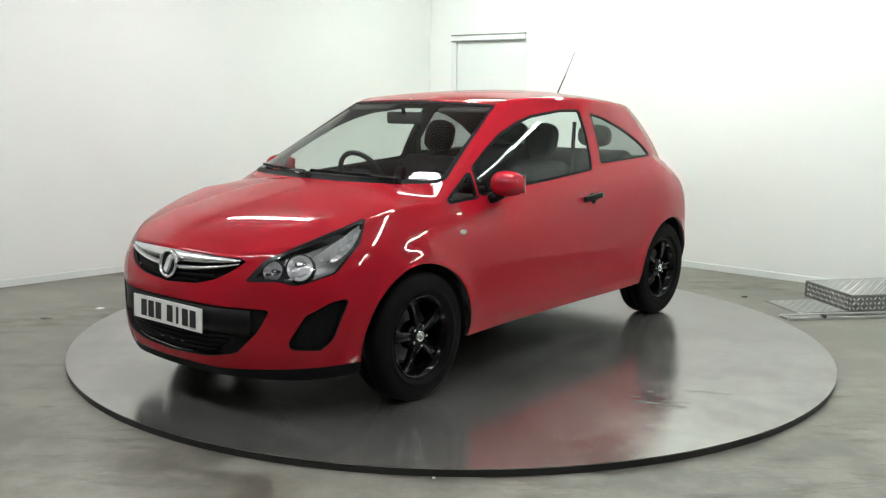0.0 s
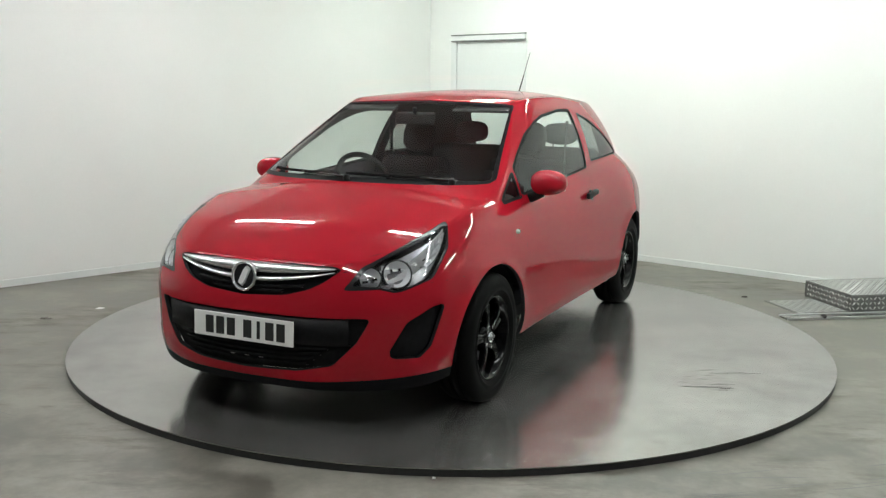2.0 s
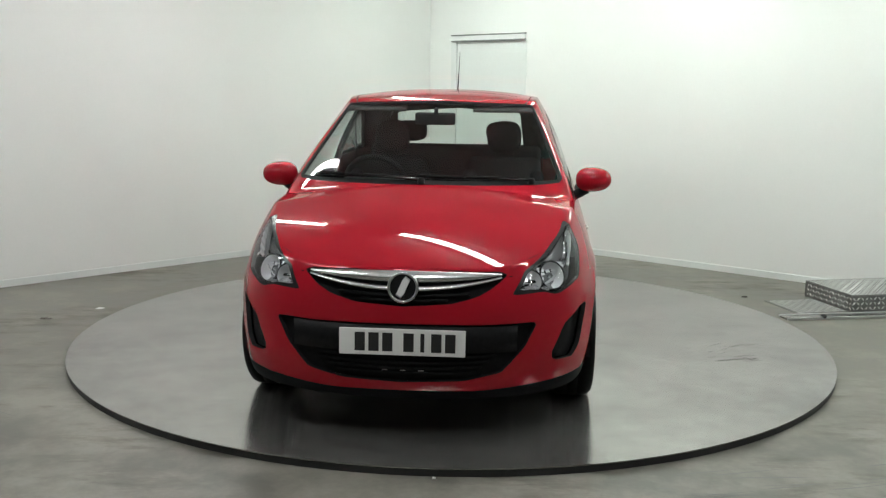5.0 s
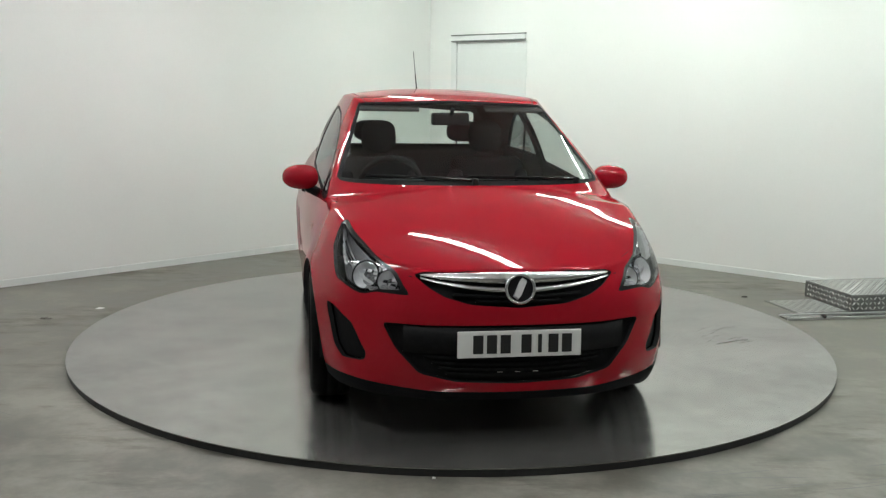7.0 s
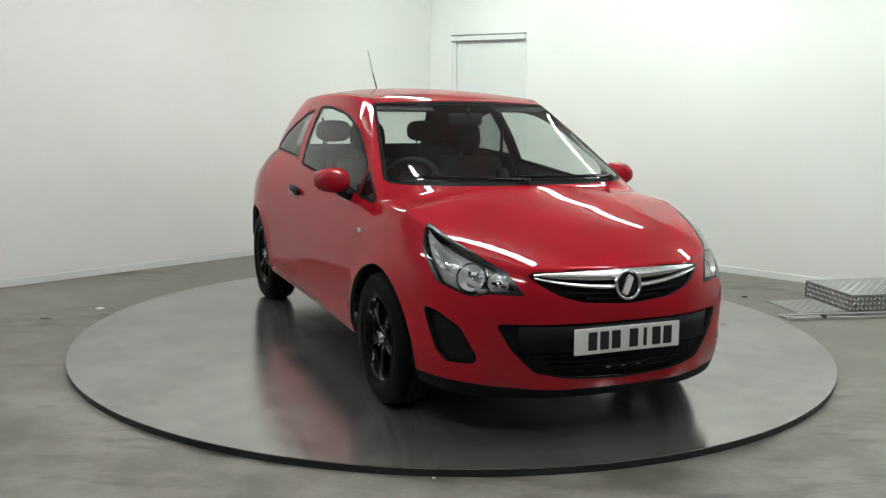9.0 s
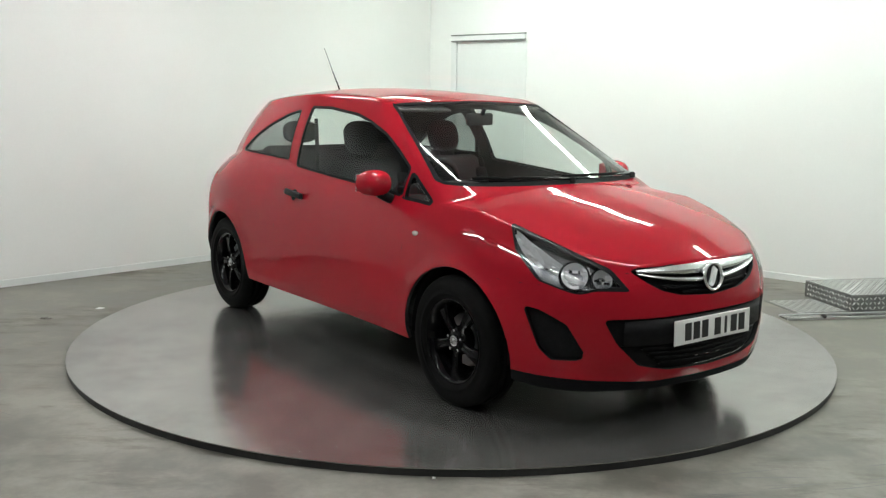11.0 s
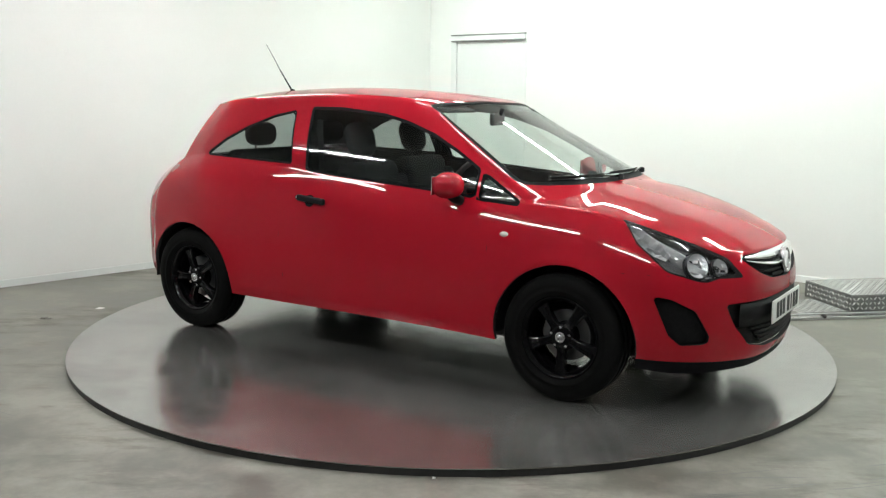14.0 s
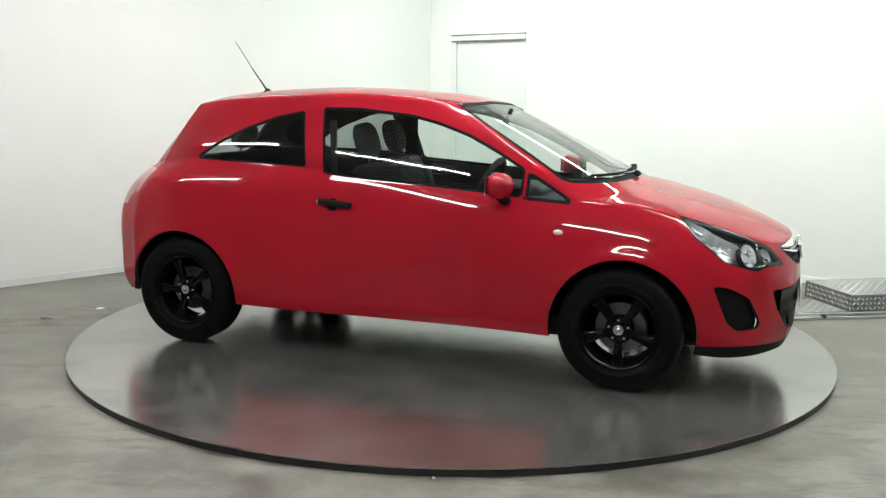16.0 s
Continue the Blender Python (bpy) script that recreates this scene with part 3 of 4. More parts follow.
        if mirror <= 0:
            mc, mn = co * (1, -1, 1), no * (1, -1, 1)
            mf = [f[::-1] for f in faces]
            if mirror < 0:
                co, no, faces = mc, mn, mf
            else:
                n0 = len(co)
                seam = {i: (i if abs(co[i][1]) < 1e-4 else i + n0) for i in range(n0)}
                faces = faces + [[seam[i] for i in f] for f in mf]
                co, no = np.vstack([co, mc]), np.vstack([no, mn])
        me = mesh_of(name, co, faces, [mat, inner] if inner else mat, True, slots * (2 if mirror == 0 else 1))
        n = [Vector(v).normalized() if np.linalg.norm(v) > 0 else Vector((0, 0, 1)) for v in no]
        me.normals_split_custom_set_from_vertices(n)
        ob = new(name, me)
        if parent is not None:
            ob.parent = parent
        if label:
            tagged(ob, label)
        return ob


def rounded(poly, r=0.0):
    """The signed distance to a polygon with corners rounded by r."""
    p = np.array(poly, float)

    def sd(q):
        a, b = p, np.roll(p, -1, axis=0)
        best = np.full(len(q), 1e9)
        ins = np.zeros(len(q), bool)
        for u, v in zip(a, b):
            e = v - u
            w = q - u
            t = np.clip((w @ e) / (e @ e), 0, 1)
            best = np.minimum(best, np.linalg.norm(w - t[:, None] * e, axis=1))
            c = (u[1] > q[:, 1]) != (v[1] > q[:, 1])
            with np.errstate(divide="ignore", invalid="ignore"):
                xx = u[0] + (q[:, 1] - u[1]) / (v[1] - u[1] + 1e-12) * e[0]
            ins ^= c & (q[:, 0] < xx)
        return np.where(ins, -best, best) - r
    return sd


CAR = new("car")
tagged(CAR, "small glossy red three-door hatchback with black wheels", "car")

shell = Shell()
for tag, grid in body_grids():
    shell.add(grid, tag)
shell.weld()
from mathutils.bvhtree import BVHTree

SKIN = BVHTree.FromPolygons([Vector(p) for p in shell.co], shell.polys)


def skin(origin, way):
    """Where a line meets the left half of the untouched skin: the place and the normal."""
    flip = origin[1] < 0 or (origin[1] == 0 and way[1] > 0)
    o, d = Vector(origin), Vector(way)
    if flip:
        o.y, d.y = -o.y, -d.y
    hit, n, _, _ = SKIN.ray_cast(o, d)
    if hit is None:
        raise ValueError((origin, way))
    if n.dot(d) > 0:
        n = -n
    if flip:
        hit.y, n.y = -hit.y, -n.y
    return hit, n


def front_skin(y, z):
    return skin((3, y if abs(y) > 1e-4 else 1e-4, z), (-1, 0, 0))


def side_skin(x, z, sgn):
    return skin((x, 2 * sgn, z), (0, -sgn, 0))


def diag(c):
    """Coordinates as seen from before the front corner."""
    return np.column_stack([(c[:, 1] - c[:, 0]) / math.sqrt(2), c[:, 2]])


AX_F, AX_R, TYRE_R = 1.225, -1.286, 0.312
for ax, r, up in ((AX_F + 0.012, 0.362, 0.306), (AX_R + 0.003, 0.358, 0.306)):
    shell.cut(lambda c: np.hypot(c[:, 0] - ax, c[:, 2] - up) - r, "arch", lambda m: m[1] > 0.5, ["lower"])
# front openings
FRONT = lambda m: m[0] > 1.2
shell.cut(lambda c: rounded([(-0.1, 0.728), (0.39, 0.725), (0.415, 0.716), (0.36, 0.672), (0.30, 0.640), (0.2, 0.613), (0.0, 0.600), (-0.1, 0.602)], 0.006)(c[:, 1:]), "grille", FRONT, ["lower"])
shell.cut(lambda c: rounded([(-0.1, 0.512), (0.535, 0.508), (0.49, 0.42), (0.40, 0.325), (0.25, 0.293), (-0.1, 0.280)], 0.012)(c[:, 1:]), "intake", FRONT, ["lower"])
shell.cut(lambda c: rounded([(-0.645, 0.548), (-0.70, 0.540), (-0.81, 0.487), (-0.885, 0.37), (-0.875, 0.352), (-0.76, 0.348), (-0.71, 0.39)], 0.012)(diag(c)), "fog", FRONT, ["lower"])
shell.cut(lambda c: rounded([(-1.075, 0.640), (-0.995, 0.724), (-0.88, 0.772), (-0.77, 0.813), (-0.56, 0.884), (-0.585, 0.79), (-0.69, 0.675), (-0.83, 0.634), (-0.87, 0.628), (-0.935, 0.644)], 0.004)(diag(c)), "lamp", lambda m: m[0] > 1.2 and m[1] > 0.35, ["lower", "hood"])
LAMP = [(-1.075, 0.640), (-0.995, 0.724), (-0.88, 0.772), (-0.77, 0.813), (-0.56, 0.884), (-0.585, 0.79), (-0.69, 0.675), (-0.83, 0.634), (-0.87, 0.628), (-0.935, 0.644)]
shell.cut(lambda c: -(rounded(LAMP, 0.0)(diag(c)) + 0.0035 + 0.008 * np.clip((-0.9 - diag(c)[:, 0]) / 0.1, 0, 1)), "lamp_edge", None, ["lamp"])
shell.cut(lambda c: c[:, 2] - 0.234 - 0.06 * np.clip(c[:, 1] - 0.3, 0, 1), "lip", lambda m: m[0] > 1.5, ["lower"])
shell.cut(lambda c: rounded([(-1.50, 0.985), (-1.62, 0.99), (-1.9, 0.95), (-1.9, 0.80), (-1.72, 0.80)], 0.012)(c[:, ::2]), "tail", lambda m: m[0] < -1.4 and m[1] > 0.45, ["lower"])
# glass, each pane in a black seal
shell.cut(lambda c: rounded([(0.40, 1.022), (0.60, 1.024), (0.672, 1.028), (0.672, 1.034), (0.522, 1.39), (-0.1, 1.408), (-0.1, 1.022)], 0.012)(c[:, 1:]), "scuttle", lambda m: m[0] > 0.2, ["cabin"])
shell.cut(lambda c: rounded([(0.652, 1.04), (0.512, 1.378), (-0.1, 1.397), (-0.1, 1.042)], 0.012)(c[:, 1:]), "windscreen", lambda m: m[0] > 0.2, ["scuttle"])
DOOR_PANE = [(-0.40, 1.03), (0.50, 0.968), (0.69, 0.952), (0.69, 1.075), (0.545, 1.155), (0.381, 1.235), (0.20, 1.295), (0.044, 1.33), (-0.262, 1.36), (-0.465, 1.36)]
FORE_PANE = [(0.735, 0.945), (0.94, 0.932), (0.735, 1.05)]
REAR_PANE = [(-0.535, 1.06), (-1.23, 1.08), (-1.10, 1.165), (-0.947, 1.24), (-0.75, 1.31), (-0.60, 1.34)]
SIDE = lambda m: m[1] > 0.4
for pane, tag, seal in ((DOOR_PANE, "door_pane", 0.014), (FORE_PANE, "fore_pane", 0.016), (REAR_PANE, "rear_pane", 0.012)):
    shell.cut(lambda c: rounded(pane, seal)(c[:, ::2]), "seal_" + tag, SIDE, ["cabin", "lower"])
    shell.cut(lambda c: rounded(pane, 0.001)(c[:, ::2]), tag, SIDE, ["seal_" + tag])
shell.cut(lambda c: rounded([(-0.1, 1.07), (0.47, 1.07), (0.44, 1.31), (-0.1, 1.345)], 0.03)(c[:, 1:]), "back_pane", lambda m: m[0] < -1.3 and m[1] < 0.6, ["cabin"])
# shut lines
shell.cut(lambda c: np.abs(c[:, 2] - 0.7425 + 0.034 * (c[:, 1] / 0.45)**2) - 0.0022, "nose_gap", lambda m: m[0] > 1.75 and m[1] < 0.455, ["lower"])
DOOR_LINE = [(0.84, 0.905), (0.80, 0.62), (0.785, 0.35), (0.73, 0.30), (-0.40, 0.30), (-0.50, 0.42), (-0.535, 0.70), (-0.49, 1.2), (0.70, 1.2), (0.70, 0.925)]
shell.cut(lambda c: np.abs(rounded(DOOR_LINE, 0.01)(c[:, ::2])) - 0.0022, "gap", SIDE, ["lower"])
shell.cut(lambda c: rounded(DOOR_LINE, 0.01)(c[:, ::2]), "door", SIDE, ["lower"])
EDGE = spline(TOP_FRONT, 120)
shell.cut(lambda c: np.abs(c[:, 1] - 0.955 * np.interp(-c[:, 0], -EDGE[:, 0], EDGE[:, 1])) - 0.002, "bonnet_gap", lambda m: m[0] < 1.86, ["hood"])
shell.cut(lambda c: c[:, 1] - 0.955 * np.interp(-c[:, 0], -EDGE[:, 0], EDGE[:, 1]), "bonnet", None, ["hood"])
shell.cut(lambda c: np.abs(rounded([(1.56, 0.655), (1.75, 0.655), (1.75, 1.2), (1.2, 1.2), (1.2, 0.655)], 0.0)(c[:, ::2])) - 0.0014, "bumper_gap", lambda m: m[1] > 0.7 and m[0] < 1.74 and m[0] > 1.5 and m[2] < 0.7, ["lower"])

RAIL = spline(ROOF_SIDE, 80)
shell.cut(lambda c: np.abs(c[:, 1] - 0.93 * np.interp(-c[:, 0], -RAIL[:, 0], RAIL[:, 1])) - 0.0045, "roof_joint", lambda m: m[0] > -1.36, ["roof"])
for sgn in (1, -1):
    tagged(shell.take("roof_joint", ["roof_joint"], SEAL, 0.0, sgn, CAR, "black joint strip along the roof", sink=0.004), kind="stuff")
shell.take("body", ["lower", "hood", "roof", "cabin"], RED, 0.02, 0, CAR, "glossy red painted bodywork", inner=CABIN)
shell.take("bonnet", ["bonnet"], RED, 0.014, 0, CAR, "glossy red bonnet, shut", inner=CABIN)
tagged(shell.take("nose_shut_line", ["nose_gap"], SEAL, 0.0, 0, CAR, "dark shut line along the bonnet's front edge", sink=0.006), kind="stuff")
for sgn in (1, -1):
    tagged(shell.take("door_shut_line", ["gap"], BLACK_PLASTIC, 0.0, sgn, CAR, "dark door shut line", sink=0.006), kind="stuff")
    tagged(shell.take("bonnet_shut_line", ["bonnet_gap"], BLACK_PLASTIC, 0.0, sgn, CAR, "dark bonnet shut line", sink=0.006), kind="stuff")
    tagged(shell.take("bumper_shut_line", ["bumper_gap"], BLACK_PLASTIC, 0.0, sgn, CAR, "dark bumper shut line", sink=0.006), kind="stuff")
shell.take("front_lip", ["lip"], SEAL, 0.02, 0, CAR, "black plastic lip under the bumper")
shell.take("scuttle_panel", ["scuttle"], SEAL, 0.01, 0, CAR, "black edging round the windscreen")
shell.take("windscreen", ["windscreen"], GLASS, 0, 0, CAR, "clear windscreen glass", sink=0.002)
shell.take("rear_window", ["back_pane"], GLASS, 0, 0, CAR)
for sgn in (1, -1):
    door = shell.take("door", ["door"], RED, 0.016, sgn, CAR, "glossy red front door, shut", inner=CABIN)
    for tag, name in (("door_pane", "side_window"), ("fore_pane", "quarter_light"), ("rear_pane", "rear_side_window")):
        owner = door if tag != "rear_pane" else CAR
        shell.take("window_seal", ["seal_" + tag], SEAL, 0.008, sgn, owner, "black rubber window seal")
        shell.take(name, [tag], DARK_GLASS if tag == "rear_pane" else GLASS, 0, sgn, owner, sink=0.004)
    shell.take("tail_lamp", ["tail"], TAIL_RED, 0.02, sgn, CAR, "red tail lamp lens")
    fog = shell.take("fog_recess", ["fog"], BLACK_PLASTIC, 0.0, sgn, CAR, "black plastic blank in the bumper", sink=0.028)
    # door handle with its lock
    p, n = side_skin(-0.31, 0.862, sgn)
    handle = part("handle", box((-0.098, -0.012, -0.017), (0.098, 0.012, 0.017), 0.009, seg=3), BLACK_PLASTIC, door, "black plastic pull handle", smooth=True)
    handle.matrix_basis = Matrix.Translation(p + n * 0.018) @ Matrix.Rotation(radians(4.5), 4, "Y")
    # no real hollow: a flat black disc paints its shade on the skin
    hp, hn = side_skin(-0.33, 0.858, sgn)
    part("handle_shade", lathe([(0.0, 0.0006), (0.030, 0.0014), (0.034, 0.0)], 24), SEAL, door, "flat dark disc painting the shade behind the handle", at=Matrix.Translation(hp + hn * 0.001) @ hn.to_track_quat("Z", "Y").to_matrix().to_4x4())
    lp, ln = side_skin(-0.405, 0.868, sgn)
    part("lock", lathe([(0.012, 0.0), (0.012, 0.004), (0.0, 0.006)], 16), CHROME, door, "small silver lock", smooth=True, at=Matrix.Translation(lp + ln * 0.022) @ ln.to_track_quat("Z", "Y").to_matrix().to_4x4())
    # side repeater
    p, n = side_skin(0.907, 0.783, sgn)
    part("side_repeater", lathe([(0.024, 0.0), (0.02, 0.006), (0.0, 0.009)], 20), AMBER, CAR, "small clear side indicator", smooth=True,
         at=Matrix.Translation(p) @ n.to_track_quat("Z", "Y").to_matrix().to_4x4() @ Matrix.Diagonal((1.0, 0.55, 1.0, 1.0)))


# front end: grille, badge, intake, plate
shell.take("grille_backing", ["grille"], BLACK_PLASTIC, 0.0, 0, CAR, "black grille behind the chrome bars", sink=0.03)
intake = shell.take("intake_panel", ["intake"], BLACK_PLASTIC, 0.0, 0, CAR, "black plastic lower intake", sink=0.022)


def strip_on_front(name, top, bottom, half, proud, mat, parent, label="", n=56):
    """A bar that follows the nose: top and bottom heights by y, standing proud of the skin."""
    bm = bmesh.new()
    rows = []
    for k in range(n + 1):
        y = -half + 2 * half * k / n
        t, b = top(abs(y)), bottom(abs(y))
        m = (t + b) / 2
        p, q = front_skin(y, t)[0], front_skin(y, b)[0]
        c = front_skin(y, m)[0]
        rows.append([bm.verts.new(v) for v in (p + Vector((-0.03, 0, 0)), p + Vector((proud * 0.5, 0, 0)), c + Vector((proud, 0, 0)), q + Vector((proud * 0.5, 0, 0)), q + Vector((-0.03, 0, 0)))])
    for a, b in zip(rows, rows[1:]):
        for i in range(4):
            bm.faces.new((a[i], a[i + 1], b[i + 1], b[i]))
    return part(name, bm, mat, parent, label, smooth=True)


# the chrome: a broad upper bar and a thin one below, both running out to the tips
strip_on_front("upper_bar", lambda y: 0.734 - 0.012 * (y / 0.41)**2, lambda y: 0.691 + 0.026 * (y / 0.41)**2, 0.40, 0.006, SATIN_CHROME, CAR, "broad polished chrome grille bar")
strip_on_front("lower_bar", lambda y: 0.672 + 0.040 * (y / 0.41)**2, lambda y: 0.656 + 0.050 * (y / 0.41)**2, 0.40, 0.006, SATIN_CHROME, CAR, "thin polished chrome grille bar")
for k in range(2):
    strip_on_front("grille_slat", lambda y: 0.640 - 0.020 * k + 0.02 * (y / 0.4)**2, lambda y: 0.631 - 0.020 * k + 0.02 * (y / 0.4)**2, 0.27 - 0.09 * k, -0.012, BLACK_PLASTIC, CAR)
for k in range(4):
    z = 0.375 - 0.022 * k
    strip_on_front("intake_slat", lambda y: z + 0.006 + 0.02 * (y / 0.5)**2, lambda y: z - 0.006 + 0.02 * (y / 0.5)**2, 0.385 - 0.03 * k, -0.012, BLACK_PLASTIC, CAR)
strip_on_front("intake_bar", lambda y: 0.512, lambda y: 0.40, 0.47, -0.006, BLACK_PLASTIC, CAR, "black plastic plate carrier band")

p, n = front_skin(0, 0.672)
BADGE = Matrix.Translation(p + Vector((0.012, 0, 0))) @ pose(0, 0, 0, 0, 82, 0)
badge = part("badge", lathe([(0.052, 0.0), (0.054, 0.008), (0.060, 0.010), (0.065, 0.006), (0.065, -0.012), (0.052, -0.012)], 40), CHROME, CAR, "round chrome ring badge", smooth=True, at=BADGE)
part("badge_disc", lathe([(0.053, -0.004), (0.0, -0.001)], 32), SMOKE, badge)
bm = bmesh.new()
rim_pts = [(-0.046, 0.010), (-0.032, 0.030), (0.030, 0.004), (0.046, -0.010), (0.032, -0.030), (-0.030, -0.004)]
flat, face = ([bm.verts.new((x * q, y * q, z)) for x, y in rim_pts] for q, z in ((1.0, -0.004), (0.86, 0.008)))
bm.faces.new(face)
for k in range(len(rim_pts)):
    bm.faces.new((flat[k], flat[k - 1], face[k - 1], face[k]))
part("badge_shape", bm, BADGE_SILVER, badge, "plain chrome shape inside the ring")

plate = part("number_plate", box((-0.004, -0.26, -0.0555), (0.004, 0.26, 0.0555), 0.0035), PLATE_WHITE, CAR, "white number plate with dark bars", at=Matrix.Translation((2.066, 0, 0.447)) @ pose(0, 0, 0, 0, -1.6, 0))
for k in range(7):
    y = 0.198 - k * 0.057 - (0.03 if k > 3 else 0)
    w = 0.021 if k != 2 else 0.008
    part("plate_bar", box((0.0042, y - w, -0.0385), (0.0058, y + w, 0.0385)), INK, plate)
for y in (-0.075, 0.0, 0.075):
    part("intake_clip", box((2.03, y - 0.012, 0.318), (2.043, y + 0.012, 0.326), 0.002), CHROME, CAR, "small bright clip")


def headlamp(sgn):
    lens = shell.take("headlamp", ["lamp"], CLEAR, 0.0, sgn, CAR, "clear headlamp with chrome reflectors in a dark housing")
    shell.take("lamp_housing", ["lamp"], LAMP_SILVER, 0.0, sgn, lens, "silvered lamp housing", sink=0.052)
    shell.take("lamp_surround", ["lamp_edge"], SMOKE, 0.014, sgn, lens, "dark lamp surround", sink=0.001)

    def bowl(x, y, z, r, depth, heading, name, pitch=0):
        prof = [(r * 1.02, 0.004), (r, 0.0)] + [(r * q, -depth * (1 - q * q)) for q in (0.85, 0.7, 0.5, 0.3, 0.0)]
        b = part(name, lathe(prof, 28), LAMP_BRIGHT, lens, "bright chrome reflector bowl", smooth=True,
                 at=Matrix.Translation((x, sgn * y, z)) @ Vector((math.cos(radians(heading)), sgn * math.sin(radians(heading)), pitch)).to_track_quat("Z", "Y").to_matrix().to_4x4())
        part("bulb", lathe([(0.0, 0.010), (0.006, 0.007), (0.008, 0.0), (0.008, -0.02)], 14), SILVER, b, smooth=True, at=pose(0, 0, -depth * 0.55))
    for y, z, r, depth, heading in ((0.625, 0.705, 0.056, 0.05, 34), (0.535, 0.690, 0.043, 0.036, 24)):
        c, nn = front_skin(y, z)
        c = c - nn * 0.024
        bowl(c.x, c.y, c.z, r, depth, heading, "reflector", 0.4)
        part("lamp_bezel", lathe([(r * 1.03, 0.0), (r * 1.06, 0.006), (r * 1.16, 0.004), (r * 1.2, -0.02)], 28), SMOKE, lens, "dark bezel", smooth=True,
             at=Matrix.Translation((c.x, sgn * c.y, c.z)) @ Vector((math.cos(radians(heading)), sgn * math.sin(radians(heading)), 0.4)).to_track_quat("Z", "Y").to_matrix().to_4x4())
    # long indicator reflector up the outer edge, as a ribbed chrome wedge
    bm = bmesh.new()
    rows = []
    for k in range(13):
        s = k / 12
        x, z = 1.70 - 0.19 * s, 0.735 + 0.125 * s
        c, nn = side_skin(x, z, 1)
        half = 0.032 * math.sin(math.pi * (0.12 + 0.8 * s)) + 0.006
        dip = 0.014 + (0.007 if k % 2 else 0.0)
        rows.append([bm.verts.new((q.x, sgn * q.y, q.z)) for q in (c - nn * dip + Vector((0.5, 0, 0.8)) * half, c - nn * (dip + 0.016), c - nn * dip - Vector((0.5, 0, 0.8)) * half)])
    for a, b in zip(rows, rows[1:]):
        for i in range(2):
            bm.faces.new((a[i], a[i + 1], b[i + 1], b[i]))
    part("indicator_reflector", bm, LAMP_BRIGHT, lens, "ribbed chrome indicator reflector")
    # bright blades down the lens, from the rear tip to the inner end
    for name, x0, z0, drop, wide, deep in (("lamp_blade", 1.515, 0.862, 0.105, 0.014, 0.008), ("lamp_blade", 1.56, 0.822, 0.10, 0.008, 0.020), ("lamp_blade", 1.60, 0.785, 0.085, 0.011, 0.026)):
        bm = bmesh.new()
        rows = []
        for k in range(15):
            s = k / 14
            c, nn = side_skin(x0 + 0.26 * s, z0 - drop * s - 0.02 * s * s, 1)
            half = 0.003 + wide * math.sin(math.pi * (0.1 + 0.8 * s))
            down = Vector((0.25, 0, -1)).normalized()
            rows.append([bm.verts.new((q.x, sgn * q.y, q.z)) for q in (c - nn * deep, c - nn * (deep + 0.004) + down * half, c - nn * (deep + 0.018) + down * 2 * half)])
        for a, b in zip(rows, rows[1:]):
            for i in range(2):
                bm.faces.new((a[i], a[i + 1], b[i + 1], b[i]))
        part(name, bm, BADGE_SILVER, lens, "bright silver blade along the lamp", smooth=True)
    # bright stepped facets between the bowls and the outer edge
    for y, z in ((0.575, 0.735), (0.60, 0.655), (0.665, 0.745), (0.505, 0.70), (0.56, 0.655)):
        c, nn = front_skin(y, z)
        q = Vector((c.x, sgn * c.y, c.z)) - Vector((nn.x, sgn * nn.y, nn.z)) * 0.030
        part("lamp_facet", box((-0.016, -0.011, -0.003), (0.016, 0.011, 0.003), 0.002), LAMP_BRIGHT, lens, "bright lamp facet",
             at=Matrix.Translation(q) @ Vector((nn.x, sgn * nn.y, 0.75)).to_track_quat("Z", "Y").to_matrix().to_4x4())
    # small tilted chrome and smoked steps over the whole liner
    rng = random.Random(23)
    for k in range(16):
        y = rng.uniform(0.50, 0.70)
        z = rng.uniform(0.665, 0.70) + 0.35 * (y - 0.50)
        c, nn = front_skin(y, z)
        q = Vector((c.x, sgn * c.y, c.z)) - Vector((nn.x, sgn * nn.y, nn.z)) * rng.uniform(0.036, 0.046)
        a, b = rng.uniform(0.012, 0.026), rng.uniform(0.004, 0.009)
        part("lamp_step", box((-a, -b, -0.002), (a, b, 0.002), 0.001), SMOKE if k % 3 == 0 else LAMP_BRIGHT, lens, "narrow lamp step",
             at=Matrix.Translation(q) @ Vector((nn.x, sgn * (nn.y + rng.uniform(-0.5, 0.5)), rng.uniform(0.1, 1.1))).to_track_quat("Z", "Y").to_matrix().to_4x4())
    # chrome lower brow
    bm = bmesh.new()
    rows = []
    for k in range(11):
        s = k / 10
        y, z = 0.455 + 0.17 * s, 0.652 - 0.004 * s
        c, nn = front_skin(y, z)
        u, _ = front_skin(y, z + 0.022)
        rows.append([bm.verts.new((q.x, sgn * q.y, q.z)) for q in (c - nn * 0.012, u - nn * 0.035)])
    for a, b in zip(rows, rows[1:]):
        bm.faces.new((a[0], a[1], b[1], b[0]))
    part("lamp_brow", bm, SILVER, lens, "silver brow", smooth=True)


for sgn in (1, -1):
    headlamp(sgn)


